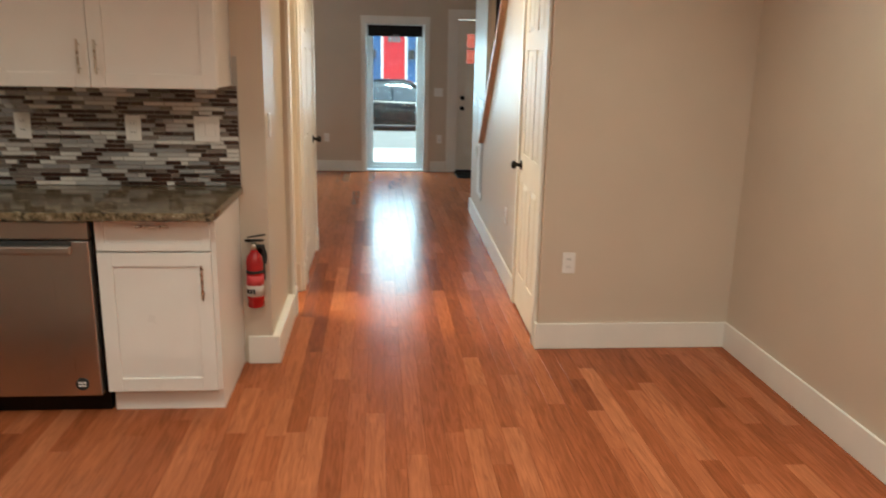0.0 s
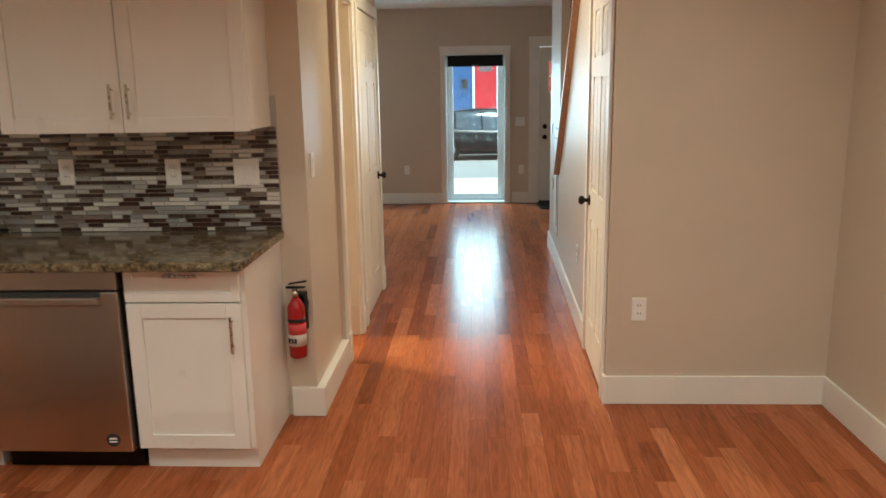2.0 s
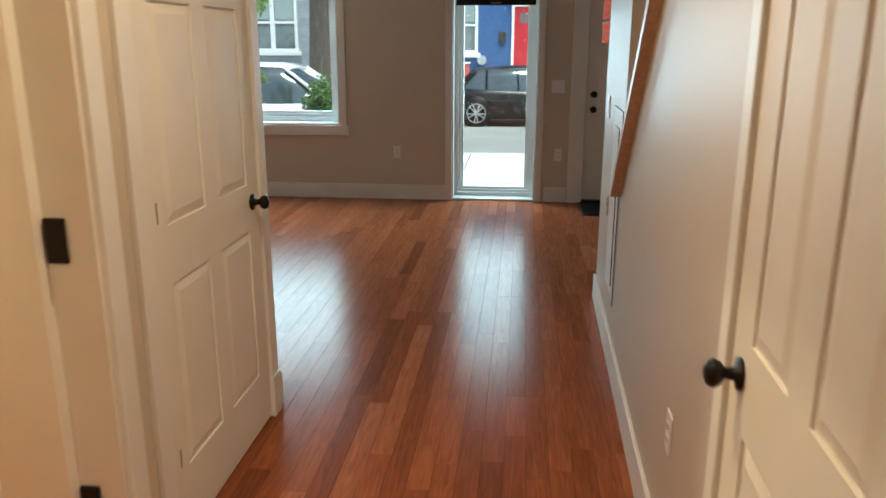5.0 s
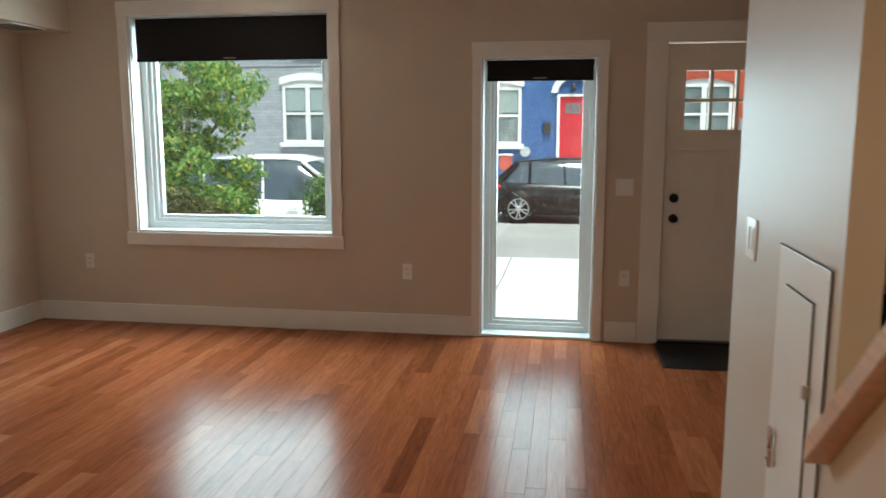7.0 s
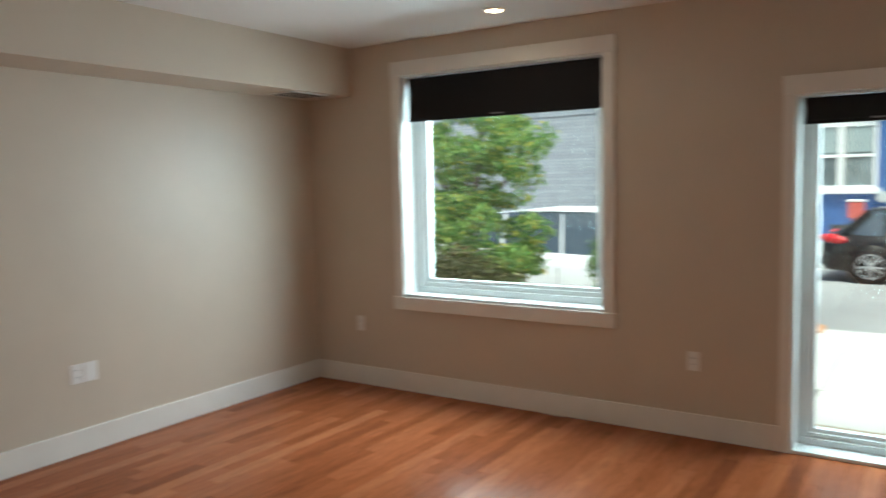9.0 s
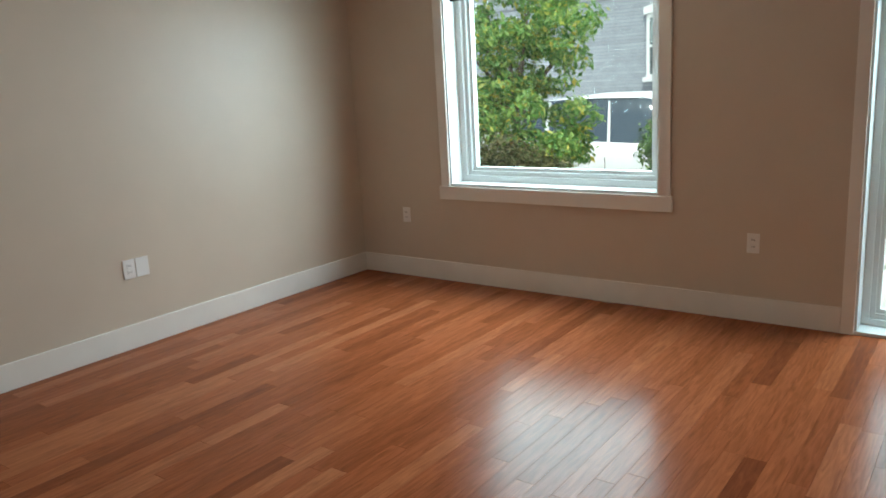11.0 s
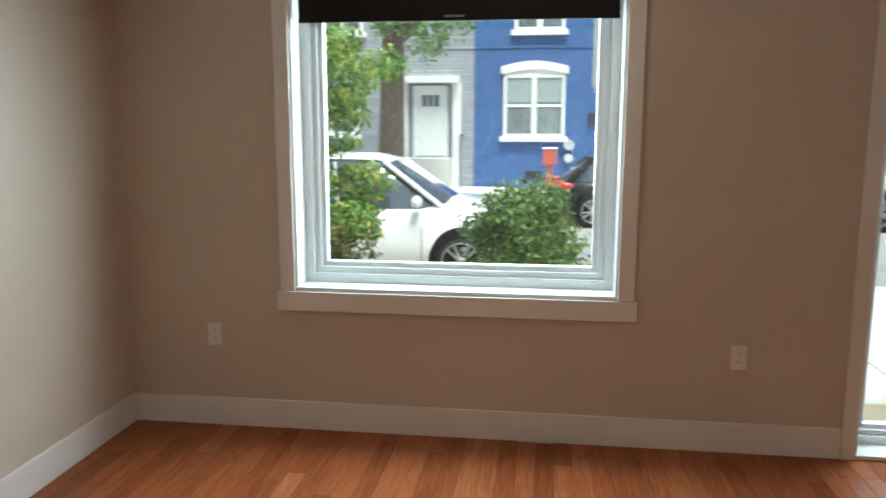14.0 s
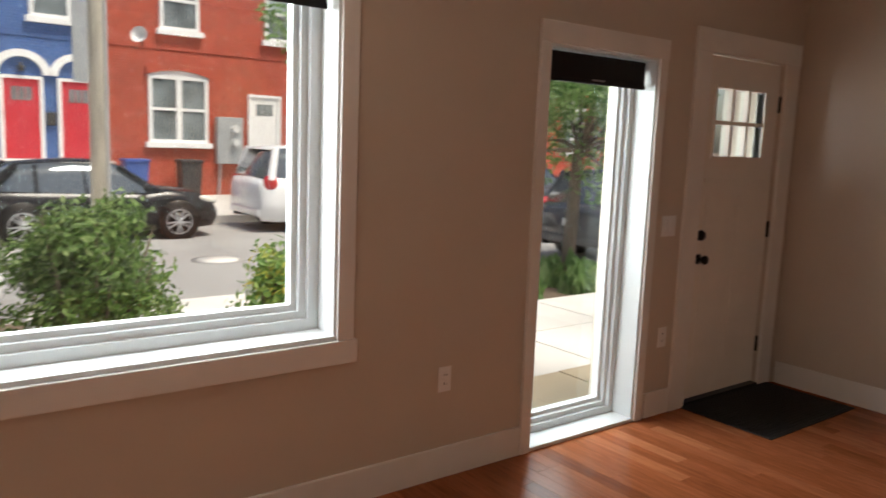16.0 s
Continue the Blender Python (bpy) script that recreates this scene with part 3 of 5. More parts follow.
# ---- kitchen ----
def bar_handle(parent, p, q, off):
    p, q, off = Vector(p), Vector(q), Vector(off)
    bm = C(p + off, q + off, 0.006, seg=12)
    for s in (0.15, 0.85):
        a = p.lerp(q, s)
        cyl(bm, a, a + off, 0.004, seg=8)
    return part("handle", bm, NICKEL, parent, "brushed metal bar handle")


def shaker(parent, name, x0, x1, z0, z1, y, rail=0.06):
    d = part(name, B(x0 + rail - 0.005, x1 - rail + 0.005, y + 0.009, y + 0.02, z0 + rail - 0.005, z1 - rail + 0.005), CABP, parent)
    part("stile", B(x0, x0 + rail, y, y + 0.02, z0, z1, bevel=0.002), CABP, d)
    part("stile", B(x1 - rail, x1, y, y + 0.02, z0, z1, bevel=0.002), CABP, d)
    part("rail", B(x0 + rail, x1 - rail, y, y + 0.02, z0, z0 + rail, bevel=0.002), CABP, d)
    part("rail", B(x0 + rail, x1 - rail, y, y + 0.02, z1 - rail, z1, bevel=0.002), CABP, d)
    return d


CB, CF, KX, KY = 3.915, 3.335, 0.06, 0.053   # kitchen run in its own frame, moved by KX, KY


def base_cabinet(x0, x1, label, handle_right=True):
    c = thing("base_cabinet", KX, KY, 0, 0, label, "cabinet", "base cabinets")
    part("body", B(x0, x1, CF + 0.022, CB, 0.10, 0.878), CABP, c)
    part("toe_kick", B(x0 + 0.01, x1 - 0.004, CF + 0.055, CB, 0, 0.10), CABP, c)
    d = shaker(c, "drawer", x0 + 0.004, x1 - 0.02, 0.735, 0.874, CF, 0.035)
    xm = (x0 + x1) / 2
    bar_handle(d, (xm - 0.065, CF, 0.845), (xm + 0.065, CF, 0.845), (0, -0.028, 0))
    d = shaker(c, "door", x0 + 0.004, x1 - 0.02, 0.108, 0.728, CF)
    hx = x1 - 0.055 if handle_right else x0 + 0.04
    bar_handle(d, (hx, CF, 0.53), (hx, CF, 0.68), (0, -0.028, 0))
    return c


base_cabinet(-1.335, -0.850, "white shaker base cabinet with drawer and door")
base_cabinet(-2.60, -1.955, "white shaker base cabinet beneath sink")
base_cabinet(-3.40, -2.602, "white shaker base cabinet at end of run")

dw = thing("dishwasher", -1.645 + KX, CF + KY, 0, 0, "stainless steel dishwasher with pocket bar handle", "dishwasher")
part("tub", B(-0.300, 0.302, 0.03, 0.55, 0.10, 0.875), BLACK, dw)
part("door", B(-0.292, 0.292, -0.018, 0.03, 0.10, 0.782, bevel=0.006), STEEL, dw)
part("control_strip", B(-0.292, 0.292, -0.014, 0.03, 0.787, 0.862, bevel=0.006), STEEL, dw)
part("handle_recess", B(-0.225, 0.225, -0.021, -0.0175, 0.762, 0.782), SLOT, dw)
part("handle", B(-0.225, 0.225, -0.042, -0.016, 0.728, 0.764, bevel=0.008), STEEL, dw)
part("toe_plate", B(-0.28, 0.30, 0.06, 0.10, 0.0, 0.10), BLACK, dw)
part("badge", C((0.215, -0.018, 0.155), (0.215, -0.0215, 0.155), 0.028, seg=24), SLOT, dw, "round dark badge with pale bars")
part("badge_mark", B(0.198, 0.232, -0.0226, -0.0212, 0.145, 0.151, 0.198, 0.232, -0.0226, -0.0212, 0.158, 0.165), PLATE, dw)

ct = thing("countertop", KX, KY, 0, 0, "speckled tan granite countertop on cabinets", "countertop")
part("slab", B(-3.45, -0.828, 3.24, CB, 0.879, 0.915, bevel=0.006), GRANITE, ct)
solid("sink", B(-2.69, -2.05, 3.41, 3.81, 0.9155, 0.9175), BLACK, "dark undermount kitchen sink basin", "sink")
fc = thing("faucet", -2.31, 3.87, 0.9155, 0, "chrome kitchen faucet behind sink", "faucet")
part("base", C((0, 0, 0), (0, 0, 0.05), 0.025), NICKEL, fc)
part("spout", C((0, 0, 0.05), (0, -0.02, 0.24), 0.012), NICKEL, fc)
part("spout_tip", C((0, -0.02, 0.235), (0.02, -0.18, 0.22), 0.011), NICKEL, fc)
jar = thing("soap_glass", -2.09, 3.85, 0.9155, 0, "small clear glass tumbler beside sink", "glass")
part("tumbler", turned([(0, 0.028), (0.02, 0.032), (1, 0.036)], (0, 0, 0), (0, 0, 0.11)), glass_mat("tumbler_glass", (0.75, 0.78, 0.76), 0.15), jar)


def wall_cabinet(x0, x1, z0, z1, label):
    c = thing("wall_cabinet", KX, KY, 0, 0, label, "cabinet", "wall cabinets")
    y = CB - 0.33
    part("body", B(x0, x1, y + 0.022, CB, z0, z1), CABP, c)
    xm = (x0 + x1) / 2
    for a, b, hx in ((x0 + 0.003, xm - 0.002, xm - 0.035), (xm + 0.002, x1 - 0.003, xm + 0.035)):
        d = shaker(c, "door", a, b, z0 - 0.006, z1 - 0.003, y)
        bar_handle(d, (hx, y, z0 + 0.05), (hx, y, z0 + 0.19), (0, -0.028, 0))
    return c


wall_cabinet(-1.903, -0.858, 1.392, 2.46, "white shaker wall cabinet with two doors")
wall_cabinet(-2.82, -1.907, 1.525, 2.46, "white shorter shaker wall cabinet above sink")

isl = thing("island_cabinet", KX, KY, 0, 0, "white kitchen island cabinet", "cabinet")
part("body", B(-2.4, -1.33, 0.2, 2.30, 0.10, 0.879, bevel=0.003), CABP, isl)
part("toe_kick", B(-2.38, -1.38, 0.24, 2.26, 0, 0.10), CABP, isl)
it = thing("island_countertop", KX, KY, 0, 0, "speckled granite island countertop with rounded corner", "countertop")
ipoly = [(-2.45, 0.12), (-1.29, 0.12)] + [(-1.35 + 0.06 * math.cos(a), 2.31 + 0.06 * math.sin(a)) for a in np.linspace(0, math.pi / 2, 7)] + [(-2.45, 2.37)]
part("slab", prism(ipoly, "z", 0.8795, 0.915), GRANITE, it)

BS = CB - 0.010
plate("outlet", facing(-1.815 + KX, BS + KY - 0.003, 1.195), 0.072, 0.12, "outlet", "white outlet plate on mosaic backsplash")
plate("outlet", facing(-1.318 + KX, BS + KY - 0.003, 1.19), 0.072, 0.12, "outlet", "white outlet plate on mosaic backsplash")
plate("light_switch", facing(-0.98 + KX, BS + KY - 0.003, 1.188), 0.118, 0.12, "switch", "white double switch plate on mosaic backsplash")

ex = thing("fire_extinguisher", -0.715, CB + KY - 0.07, 0.325, -20, "red fire extinguisher hung on wall beside cabinet", "extinguisher")
part("cylinder", turned([(0, 0.036), (0.02, 0.041), (0.80, 0.041), (0.88, 0.036), (0.95, 0.022), (1, 0.014)], (0, 0, 0), (0, 0, 0.29)), RED, ex)
part("strap", turned([(0, 0.0425), (1, 0.0425)], (0, 0, 0.175), (0, 0, 0.19)), RUBBER, ex, "black rubber strap")
part("label", turned([(0, 0.0416), (1, 0.0416)], (0, 0, 0.06), (0, 0, 0.165)), LABEL, ex, "pale printed label")
part("label_band", turned([(0, 0.0421), (1, 0.0421)], (0, 0, 0.115), (0, 0, 0.165)), LABELR, ex, "red printed band")
for k in range(3):
    part("print_mark", B(-0.022 + k * 0.016, -0.012 + k * 0.016, -0.0435, -0.039, 0.075, 0.098), SLOT, ex)
part("valve", turned([(0, 0.014), (0.4, 0.016), (1, 0.012)], (0, 0, 0.288), (0, 0, 0.325)), NICKEL, ex, "metal valve")
part("handle", prism([(-0.045, 0.325), (0.05, 0.335), (0.055, 0.343), (-0.045, 0.337)], "y", -0.009, 0.009), BLACK, ex)
part("lever", prism([(-0.03, 0.345), (0.06, 0.365), (0.06, 0.372), (-0.03, 0.352)], "y", -0.008, 0.008), BLACK, ex)
hs = bmesh.new()
pts = [Vector((0.012, 0, 0.31)), Vector((0.05, 0, 0.305)), Vector((0.062, 0, 0.27)), Vector((0.056, 0, 0.225))]
for a, b in zip(pts, pts[1:]):
    cyl(hs, a, b, 0.007, seg=10)
part("hose", hs, RUBBER, ex, "short black hose")
part("bracket", B(-0.02, 0.02, 0.04, 0.068, 0.12, 0.30), BLACK, ex)

# ---- ceiling and wall fixtures ----
vt = tagged(new("air_vent"), "white slatted air vent high on hall wall", "vent", "", "")
vt.matrix_world = facing(HALL_X, 6.15, 2.36, 90)
part("frame", B(-0.19, 0.19, -0.008, 0, -0.15, -0.125, -0.19, 0.19, -0.008, 0, 0.125, 0.15, -0.19, -0.165, -0.008, 0, -0.125, 0.125, 0.165, 0.19, -0.008, 0, -0.125, 0.125), PLATE, vt)
part("backing", B(-0.165, 0.165, -0.002, 0, -0.125, 0.125), SLOT, vt)
for k in range(10):
    z = -0.115 + k * 0.0255
    part("slat", prism([(-0.002, z - 0.008), (-0.008, z + 0.004), (-0.006, z + 0.008), (-0.001, z - 0.004)], "x", -0.165, 0.165), PLATE, vt)
sd = thing("smoke_detector", 0.24, 9.0, TOP, 0, "white round smoke detector on ceiling", "detector")
part("base", turned([(0, 0.065), (0.4, 0.065), (0.7, 0.055), (1, 0.035)], (0, 0, 0), (0, 0, -0.04)), PLATE, sd)
part("grille", turned([(0, 0.058), (1, 0.058)], (0, 0, -0.016), (0, 0, -0.022)), SLOT, sd)
sv = thing("soffit_vent", -3.56, 10.45, 2.205, 0, "white slatted vent under soffit", "vent")
part("frame", B(-0.13, 0.13, -0.18, 0.18, -0.008, 0, bevel=0.002), PLATE, sv)
for k in range(7):
    part("slat", B(-0.11, 0.11, -0.15 + k * 0.048, -0.135 + k * 0.048, -0.011, -0.008), SLOT, sv)


def downlight(x, y, watts, tone=(1.0, 0.86, 0.69), z=TOP):
    d = thing("recessed_light", x, y, z, 0, "small round recessed ceiling light, switched on; all but one added unseen", "light", "recessed lights")
    part("trim_ring", turned([(0, 0.062), (0.6, 0.060), (1, 0.046)], (0, 0, 0), (0, 0, -0.012)), PLATE, d)
    part("lens", C((0, 0, -0.0125), (0, 0, -0.014), 0.044), BULB, d, "warm glowing lens")
    lamp = new("downlight_lamp", bpy.data.lights.new("downlight_lamp", "AREA"))
    lamp.data.shape, lamp.data.size, lamp.data.energy, lamp.data.color = "DISK", 0.10, watts, tone
    lamp.data.spread = radians(150)
    lamp.matrix_world = pose(x, y, z - 0.03)


# Unseen kitchen lamps, added; places and watts set by wall brightness.
for x, y, w in ((-2.3, 1.9, 11), (-0.5, 1.6, 11), (1.4, 1.2, 8), (0.9, 2.85, 9), (-2.3, 0.0, 14), (-0.5, -0.2, 14), (1.15, -0.6, 14)):
    downlight(x, y, w)
# Unseen hall lamp, added to warm and brighten the hall walls.
downlight(0.05, 5.15, 14, (1.0, 0.72, 0.44))
downlight(-1.87, 10.36, 1.0)
# Unseen side-room lamp, added for the yellow light on the doorway jamb.
downlight(-1.5, 5.2, 34, (1.0, 0.74, 0.42))


# ---- street ----
ASPH = mat("worn_asphalt", (0.31, 0.305, 0.295), 0.85, 0, 0.6, 0.14, 0.5, 90)
CONC = mat("pale_concrete", (0.64, 0.62, 0.58), 0.85, 0, 1.2, 0.1, 0.4, 60)
STONE = mat("tan_patio_stone", (0.44, 0.36, 0.25), 0.8, 0, 1.5, 0.15, 0.4, 50)
EARTH = mat("mulch_earth", (0.14, 0.10, 0.07), 0.95, 0, 6, 0.3, 0.8, 30)
BLUE = brick_mat("blue_painted_brick", (0.06, 0.155, 0.40), (0.030, 0.08, 0.22))
REDB = brick_mat("red_painted_brick", (0.50, 0.085, 0.045), (0.34, 0.055, 0.03))
GREY = brick_mat("grey_painted_siding", (0.36, 0.38, 0.42), (0.25, 0.26, 0.29), w=3.0, h=0.11)
CREAM = brick_mat("cream_painted_brick", (0.58, 0.55, 0.47), (0.5, 0.47, 0.4))
WHITEP = mat("white_exterior_paint", (0.80, 0.80, 0.79), 0.5, 0, 4, 0.05)
REDP = mat("red_door_paint", (0.55, 0.02, 0.035), 0.35, 0, 3, 0.06)
BARK = mat("grey_bark", (0.17, 0.13, 0.10), 0.9, 0, 8, 0.3, 1.0, 30, (3, 3, 0.5))
CARWHITE = mat("white_car_paint", (0.80, 0.80, 0.80), 0.25, 0, 2, 0.02, coat=0.6)
CARBLACK = mat("black_car_paint", (0.008, 0.009, 0.011), 0.22, 0.0, 2, 0.05, coat=0.1)
CARBLACK.node_tree.nodes["Principled BSDF"].inputs["Specular IOR Level"].default_value = 0.3
CARGREY = mat("grey_car_paint", (0.05, 0.055, 0.065), 0.25, 0.3, 2, 0.05, coat=0.8)
ALLOY = mat("alloy_rim", (0.65, 0.66, 0.68), 0.3, 0.9, 10, 0.05)
TAIL = mat("red_lamp_lens", (0.6, 0.01, 0.015), 0.12, 0, 5, 0.1, coat=0.5)
HEAD = mat("clear_lamp_lens", (0.7, 0.68, 0.6), 0.1, 0, 5, 0.1, coat=0.5)
TIMBER = mat("weathered_pole_wood", (0.55, 0.50, 0.42), 0.85, 0, 5, 0.2, 0.6, 25, (6, 6, 0.5))

GZ, RZ, FZ = -0.30, -0.56, -0.40     # near yard, road, far pavement


def sheet(name, x0, x1, y0, y1, z, material, label, depth=0.3):
    return structure(name, B(x0, x1, y0, y1, z - depth, z), material, label)


structure("ground", B(-600, 600, F1, 900, -1.4, -0.85), EARTH, "bare ground reaching the horizon")
sheet("road", -90, 90, 16.62, 25.2, RZ, ASPH, "worn grey asphalt street")
sheet("pavement_far", -90, 90, 25.35, 60, FZ, CONC, "pale concrete pavement before row houses", 0.5)
sheet("kerb_far", -90, 90, 25.2, 25.35, FZ + 0.004, CONC, "concrete kerb", 0.4)
sheet("kerb_near", -90, 90, 16.48, 16.62, RZ + 0.14, CONC, "concrete kerb", 0.4)
sheet("ground_yard", -90, 90, F1, 16.48, GZ - 0.11, EARTH, "planted strip of dark earth", 0.5)
for k, (y0, y1) in enumerate(((12.35, 13.45), (13.47, 14.55))):
    for i in range(0 if k == 0 else -1, 10):
        x = -0.45 + i * 1.25
        solid("paving_slab", B(x, x + 1.235, y0, y1, GZ - 0.12, GZ, bevel=0.008), CONC, "pale concrete paving slab", "paving", "paving slabs", "")
for i in range(-1, 3):
    x = -0.45 + i * 1.25
    solid("paving_slab", B(x, x + 1.235, 14.57, 16.47, GZ - 0.12, GZ - 0.02, bevel=0.008), CONC, "pale concrete paving slab", "paving", "paving slabs")
for i in range(7):
    x = -1.0 + i * 0.62
    solid("patio_stone", B(x, x + 0.61, F1 + 0.01, 12.34, GZ - 0.1, GZ + 0.03 + 0.004 * (i % 3), bevel=0.008), STONE, "tan stone patio slab", "paving", "patio stones")
mh = thing("manhole_cover", 1.65, 20.2, RZ, 0, "pale round manhole cover in asphalt", "manhole")
part("rim", turned([(0, 0.42), (1, 0.42)], (0, 0, 0), (0, 0, 0.006)), ASPH, mh)
part("lid", turned([(0, 0.33), (1, 0.33)], (0, 0, 0.006), (0, 0, 0.014)), CONC, mh)


def leaves(name, blobs, count, size, stops, parent, seed=1, droop=0.0, label=""):
    """Many small bent leaves scattered through overlapping clumps."""
    rng = np.random.default_rng(seed)
    w = np.array([b[3] * b[4] * b[5] for b in blobs]) ** 0.67
    pick = rng.choice(len(blobs), count, p=w / w.sum())
    bl = np.array(blobs)[pick]
    d = rng.normal(size=(count, 3))
    d /= np.linalg.norm(d, axis=1)[:, None]
    rad = rng.uniform(0.25, 1.0, count) ** 0.5 * rng.uniform(0.85, 1.12, count)
    c = bl[:, :3] + d * rad[:, None] * bl[:, 3:6]
    n = d + rng.normal(scale=0.7, size=(count, 3)) + np.array((0, 0, 0.4))
    n /= np.linalg.norm(n, axis=1)[:, None]
    t = np.cross(n, rng.normal(size=(count, 3)))
    t /= np.linalg.norm(t, axis=1)[:, None]
    t[:, 2] -= droop
    u = np.cross(n, t)
    s = size * rng.uniform(0.6, 1.3, count)[:, None]
    v = np.stack([c - t * s, c + u * s * 0.45 + n * s * 0.15, c + t * s, c - u * s * 0.45 + n * s * 0.15], 1).reshape(-1, 3)
    f = np.arange(count * 4).reshape(-1, 4)
    me = bpy.data.meshes.new(name)
    me.from_pydata(v.tolist(), [], f.tolist())
    lm = ramp_mat(name + "_leaf", stops, "island", 0.5, False)
    nt = lm.node_tree
    tl, mx = nt.nodes.new("ShaderNodeBsdfTranslucent"), nt.nodes.new("ShaderNodeMixShader")
    nt.links.new(nt.nodes["Hue/Saturation/Value"].outputs["Color"], tl.inputs["Color"])
    mx.inputs["Fac"].default_value = 0.5
    nt.links.new(nt.nodes["Principled BSDF"].outputs[0], mx.inputs[1])
    nt.links.new(tl.outputs[0], mx.inputs[2])
    nt.links.new(mx.outputs[0], nt.nodes["Material Output"].inputs["Surface"])
    me.materials.append(lm)
    ob = new(name, me)
    ob.parent = parent
    return tagged(ob, label, "", "", "stuff")


GREEN = [(0.0, (0.04, 0.085, 0.025)), (0.5, (0.11, 0.21, 0.05)), (0.85, (0.20, 0.33, 0.09)), (1.0, (0.32, 0.42, 0.17))]
YELLOW = [(0.0, (0.09, 0.20, 0.05)), (0.45, (0.20, 0.37, 0.10)), (0.85, (0.38, 0.50, 0.13)), (1.0, (0.68, 0.52, 0.08))]
FRESH = [(0.0, (0.08, 0.18, 0.05)), (0.5, (0.18, 0.34, 0.10)), (1.0, (0.34, 0.50, 0.20))]


def blobs_in(rng, n, cx, cy, cz, rx, ry, rz, r0, r1):
    out = []
    for _ in range(n):
        d = rng.normal(size=3)
        d /= np.linalg.norm(d)
        k = rng.uniform(0.2, 1.0) ** 0.5
        r = rng.uniform(r0, r1)
        out.append((cx + d[0] * rx * k, cy + d[1] * ry * k, cz + d[2] * rz * k, r, r, r * 0.8))
    return out


def limbs(parent, name, trunk_top, ends, r):
    for e in ends:
        a, b = Vector(trunk_top), Vector(e)
        m = a.lerp(b, 0.5) + Vector((0, 0, 0.08 * (b - a).length))
        bm = bmesh.new()
        cyl(bm, a, m, r, r * 0.65, 8)
        cyl(bm, m, b, r * 0.65, r * 0.2, 8)
        part(name, bm, BARK, parent)


def shrub(x, y, z0, rx, ry, top, count, stops, label, seed, size=0.029):
    s = thing("shrub", x, y, z0, 0, label, "shrub")
    rng = np.random.default_rng(seed)
    h = top - z0
    ends = [(rng.uniform(-0.6, 0.6) * rx, rng.uniform(-0.6, 0.6) * ry, h * rng.uniform(0.6, 0.9)) for _ in range(9)]
    limbs(s, "branch", (0, 0, 0), ends, 0.02)
    leaves("crown", blobs_in(rng, 26, 0, 0, h * 0.56, rx * 0.75, ry * 0.75, h * 0.34, 0.13, 0.24) + blobs_in(rng, 14, 0, 0, h * 0.66, rx * 0.5, ry * 0.5, h * 0.2, 0.15, 0.24), count, size, stops, s, seed)
    return s


shrub(-1.86, 12.75, -0.41, 0.55, 0.5, 1.33, 11500, GREEN, "rounded green leafy shrub before the window", 3, 0.025)
shrub(-0.78, 12.6, -0.41, 0.26, 0.26, 0.98, 2600, YELLOW, "narrow upright yellow-green shrub", 4, 0.03)
shrub(-3.65, 12.9, -0.41, 0.88, 0.4, 1.06, 7500, [(0, (0.05, 0.06, 0.02)), (0.5, (0.13, 0.14, 0.05)), (1, (0.28, 0.25, 0.12))], "low brownish green shrub under tree", 5)

tr = thing("tree", -3.95, 13.4, -0.41, 0, "young street tree with yellow-green leaves", "tree")
rng = np.random.default_rng(8)
part("trunk", C((0, 0, 0), (0.05, 0.02, 1.5), 0.06, 0.045, 12), BARK, tr)
ends = [(rng.uniform(-0.8, 0.9), rng.uniform(-0.6, 0.6), rng.uniform(1.6, 3.2)) for _ in range(12)]
limbs(tr, "branch", (0.05, 0.02, 1.4), ends, 0.035)
tiers = []
for k in range(170):
    z = rng.uniform(0.25, 3.2)
    a, d = rng.uniform(0, math.tau), rng.uniform(0.1, 1.0) ** 0.6
    reach = 0.74 + 0.22 * math.sin(z * 5.2 + 0.6) + rng.normal() * 0.1
    w = rng.uniform(0.10, 0.27)
    tiers.append((0.12 + math.cos(a) * d * reach, math.sin(a) * d * 0.6, z - 0.12 * d, w, w * 0.8, w * rng.uniform(0.4, 0.75)))
leaves("crown", tiers, 25000, 0.034, YELLOW, tr, 9, droop=0.25)

def street_tree(x, y, z0, h, r, cz, spread, count, stops, seed, label, low=(), leaf=0.09):
    t = thing("tree", x, y, z0, 0, label, "tree")
    g = np.random.default_rng(seed)
    part("trunk", C((0, 0, 0), (0.1, 0, h), r, r * 0.75, 14), BARK, t)
    ends = [(g.uniform(-1, 1) * spread, g.uniform(-1, 1) * spread, cz + g.uniform(-0.8, 1.2)) for _ in range(10)] + list(low)
    limbs(t, "limb", (0.1, 0, h * 0.92), ends, r * 0.4)
    bl = blobs_in(g, 46, 0, 0, cz, spread, spread, spread * 0.55, 0.35, 0.75) + [(*e, 0.55, 0.5, 0.6) for e in low]
    leaves("crown", bl, count, leaf, stops, t, seed)
    return t


street_tree(-5.6, 26.2, FZ, 4.2, 0.36, 6.6, 2.6, 12000, FRESH, 12, "tall street tree with grey trunk", low=((1.2, -1.5, 3.9), (1.9, -2.0, 4.3), (0.3, -1.8, 4.4)))
street_tree(8.7, 26.3, FZ, 3.6, 0.2, 5.4, 2.2, 11000, FRESH, 13, "leafy street tree before red house", low=((-3.2, -1.4, 4.0), (-3.8, -1.4, 4.5), (-2.7, -1.5, 3.5)))
street_tree(5.05, 15.7, -0.4, 2.0, 0.10, 2.65, 1.5, 17000, FRESH, 14, "young leafy tree beside pavement", low=((-0.8, 0.2, 1.7), (0.2, -0.4, 1.6)), leaf=0.055)
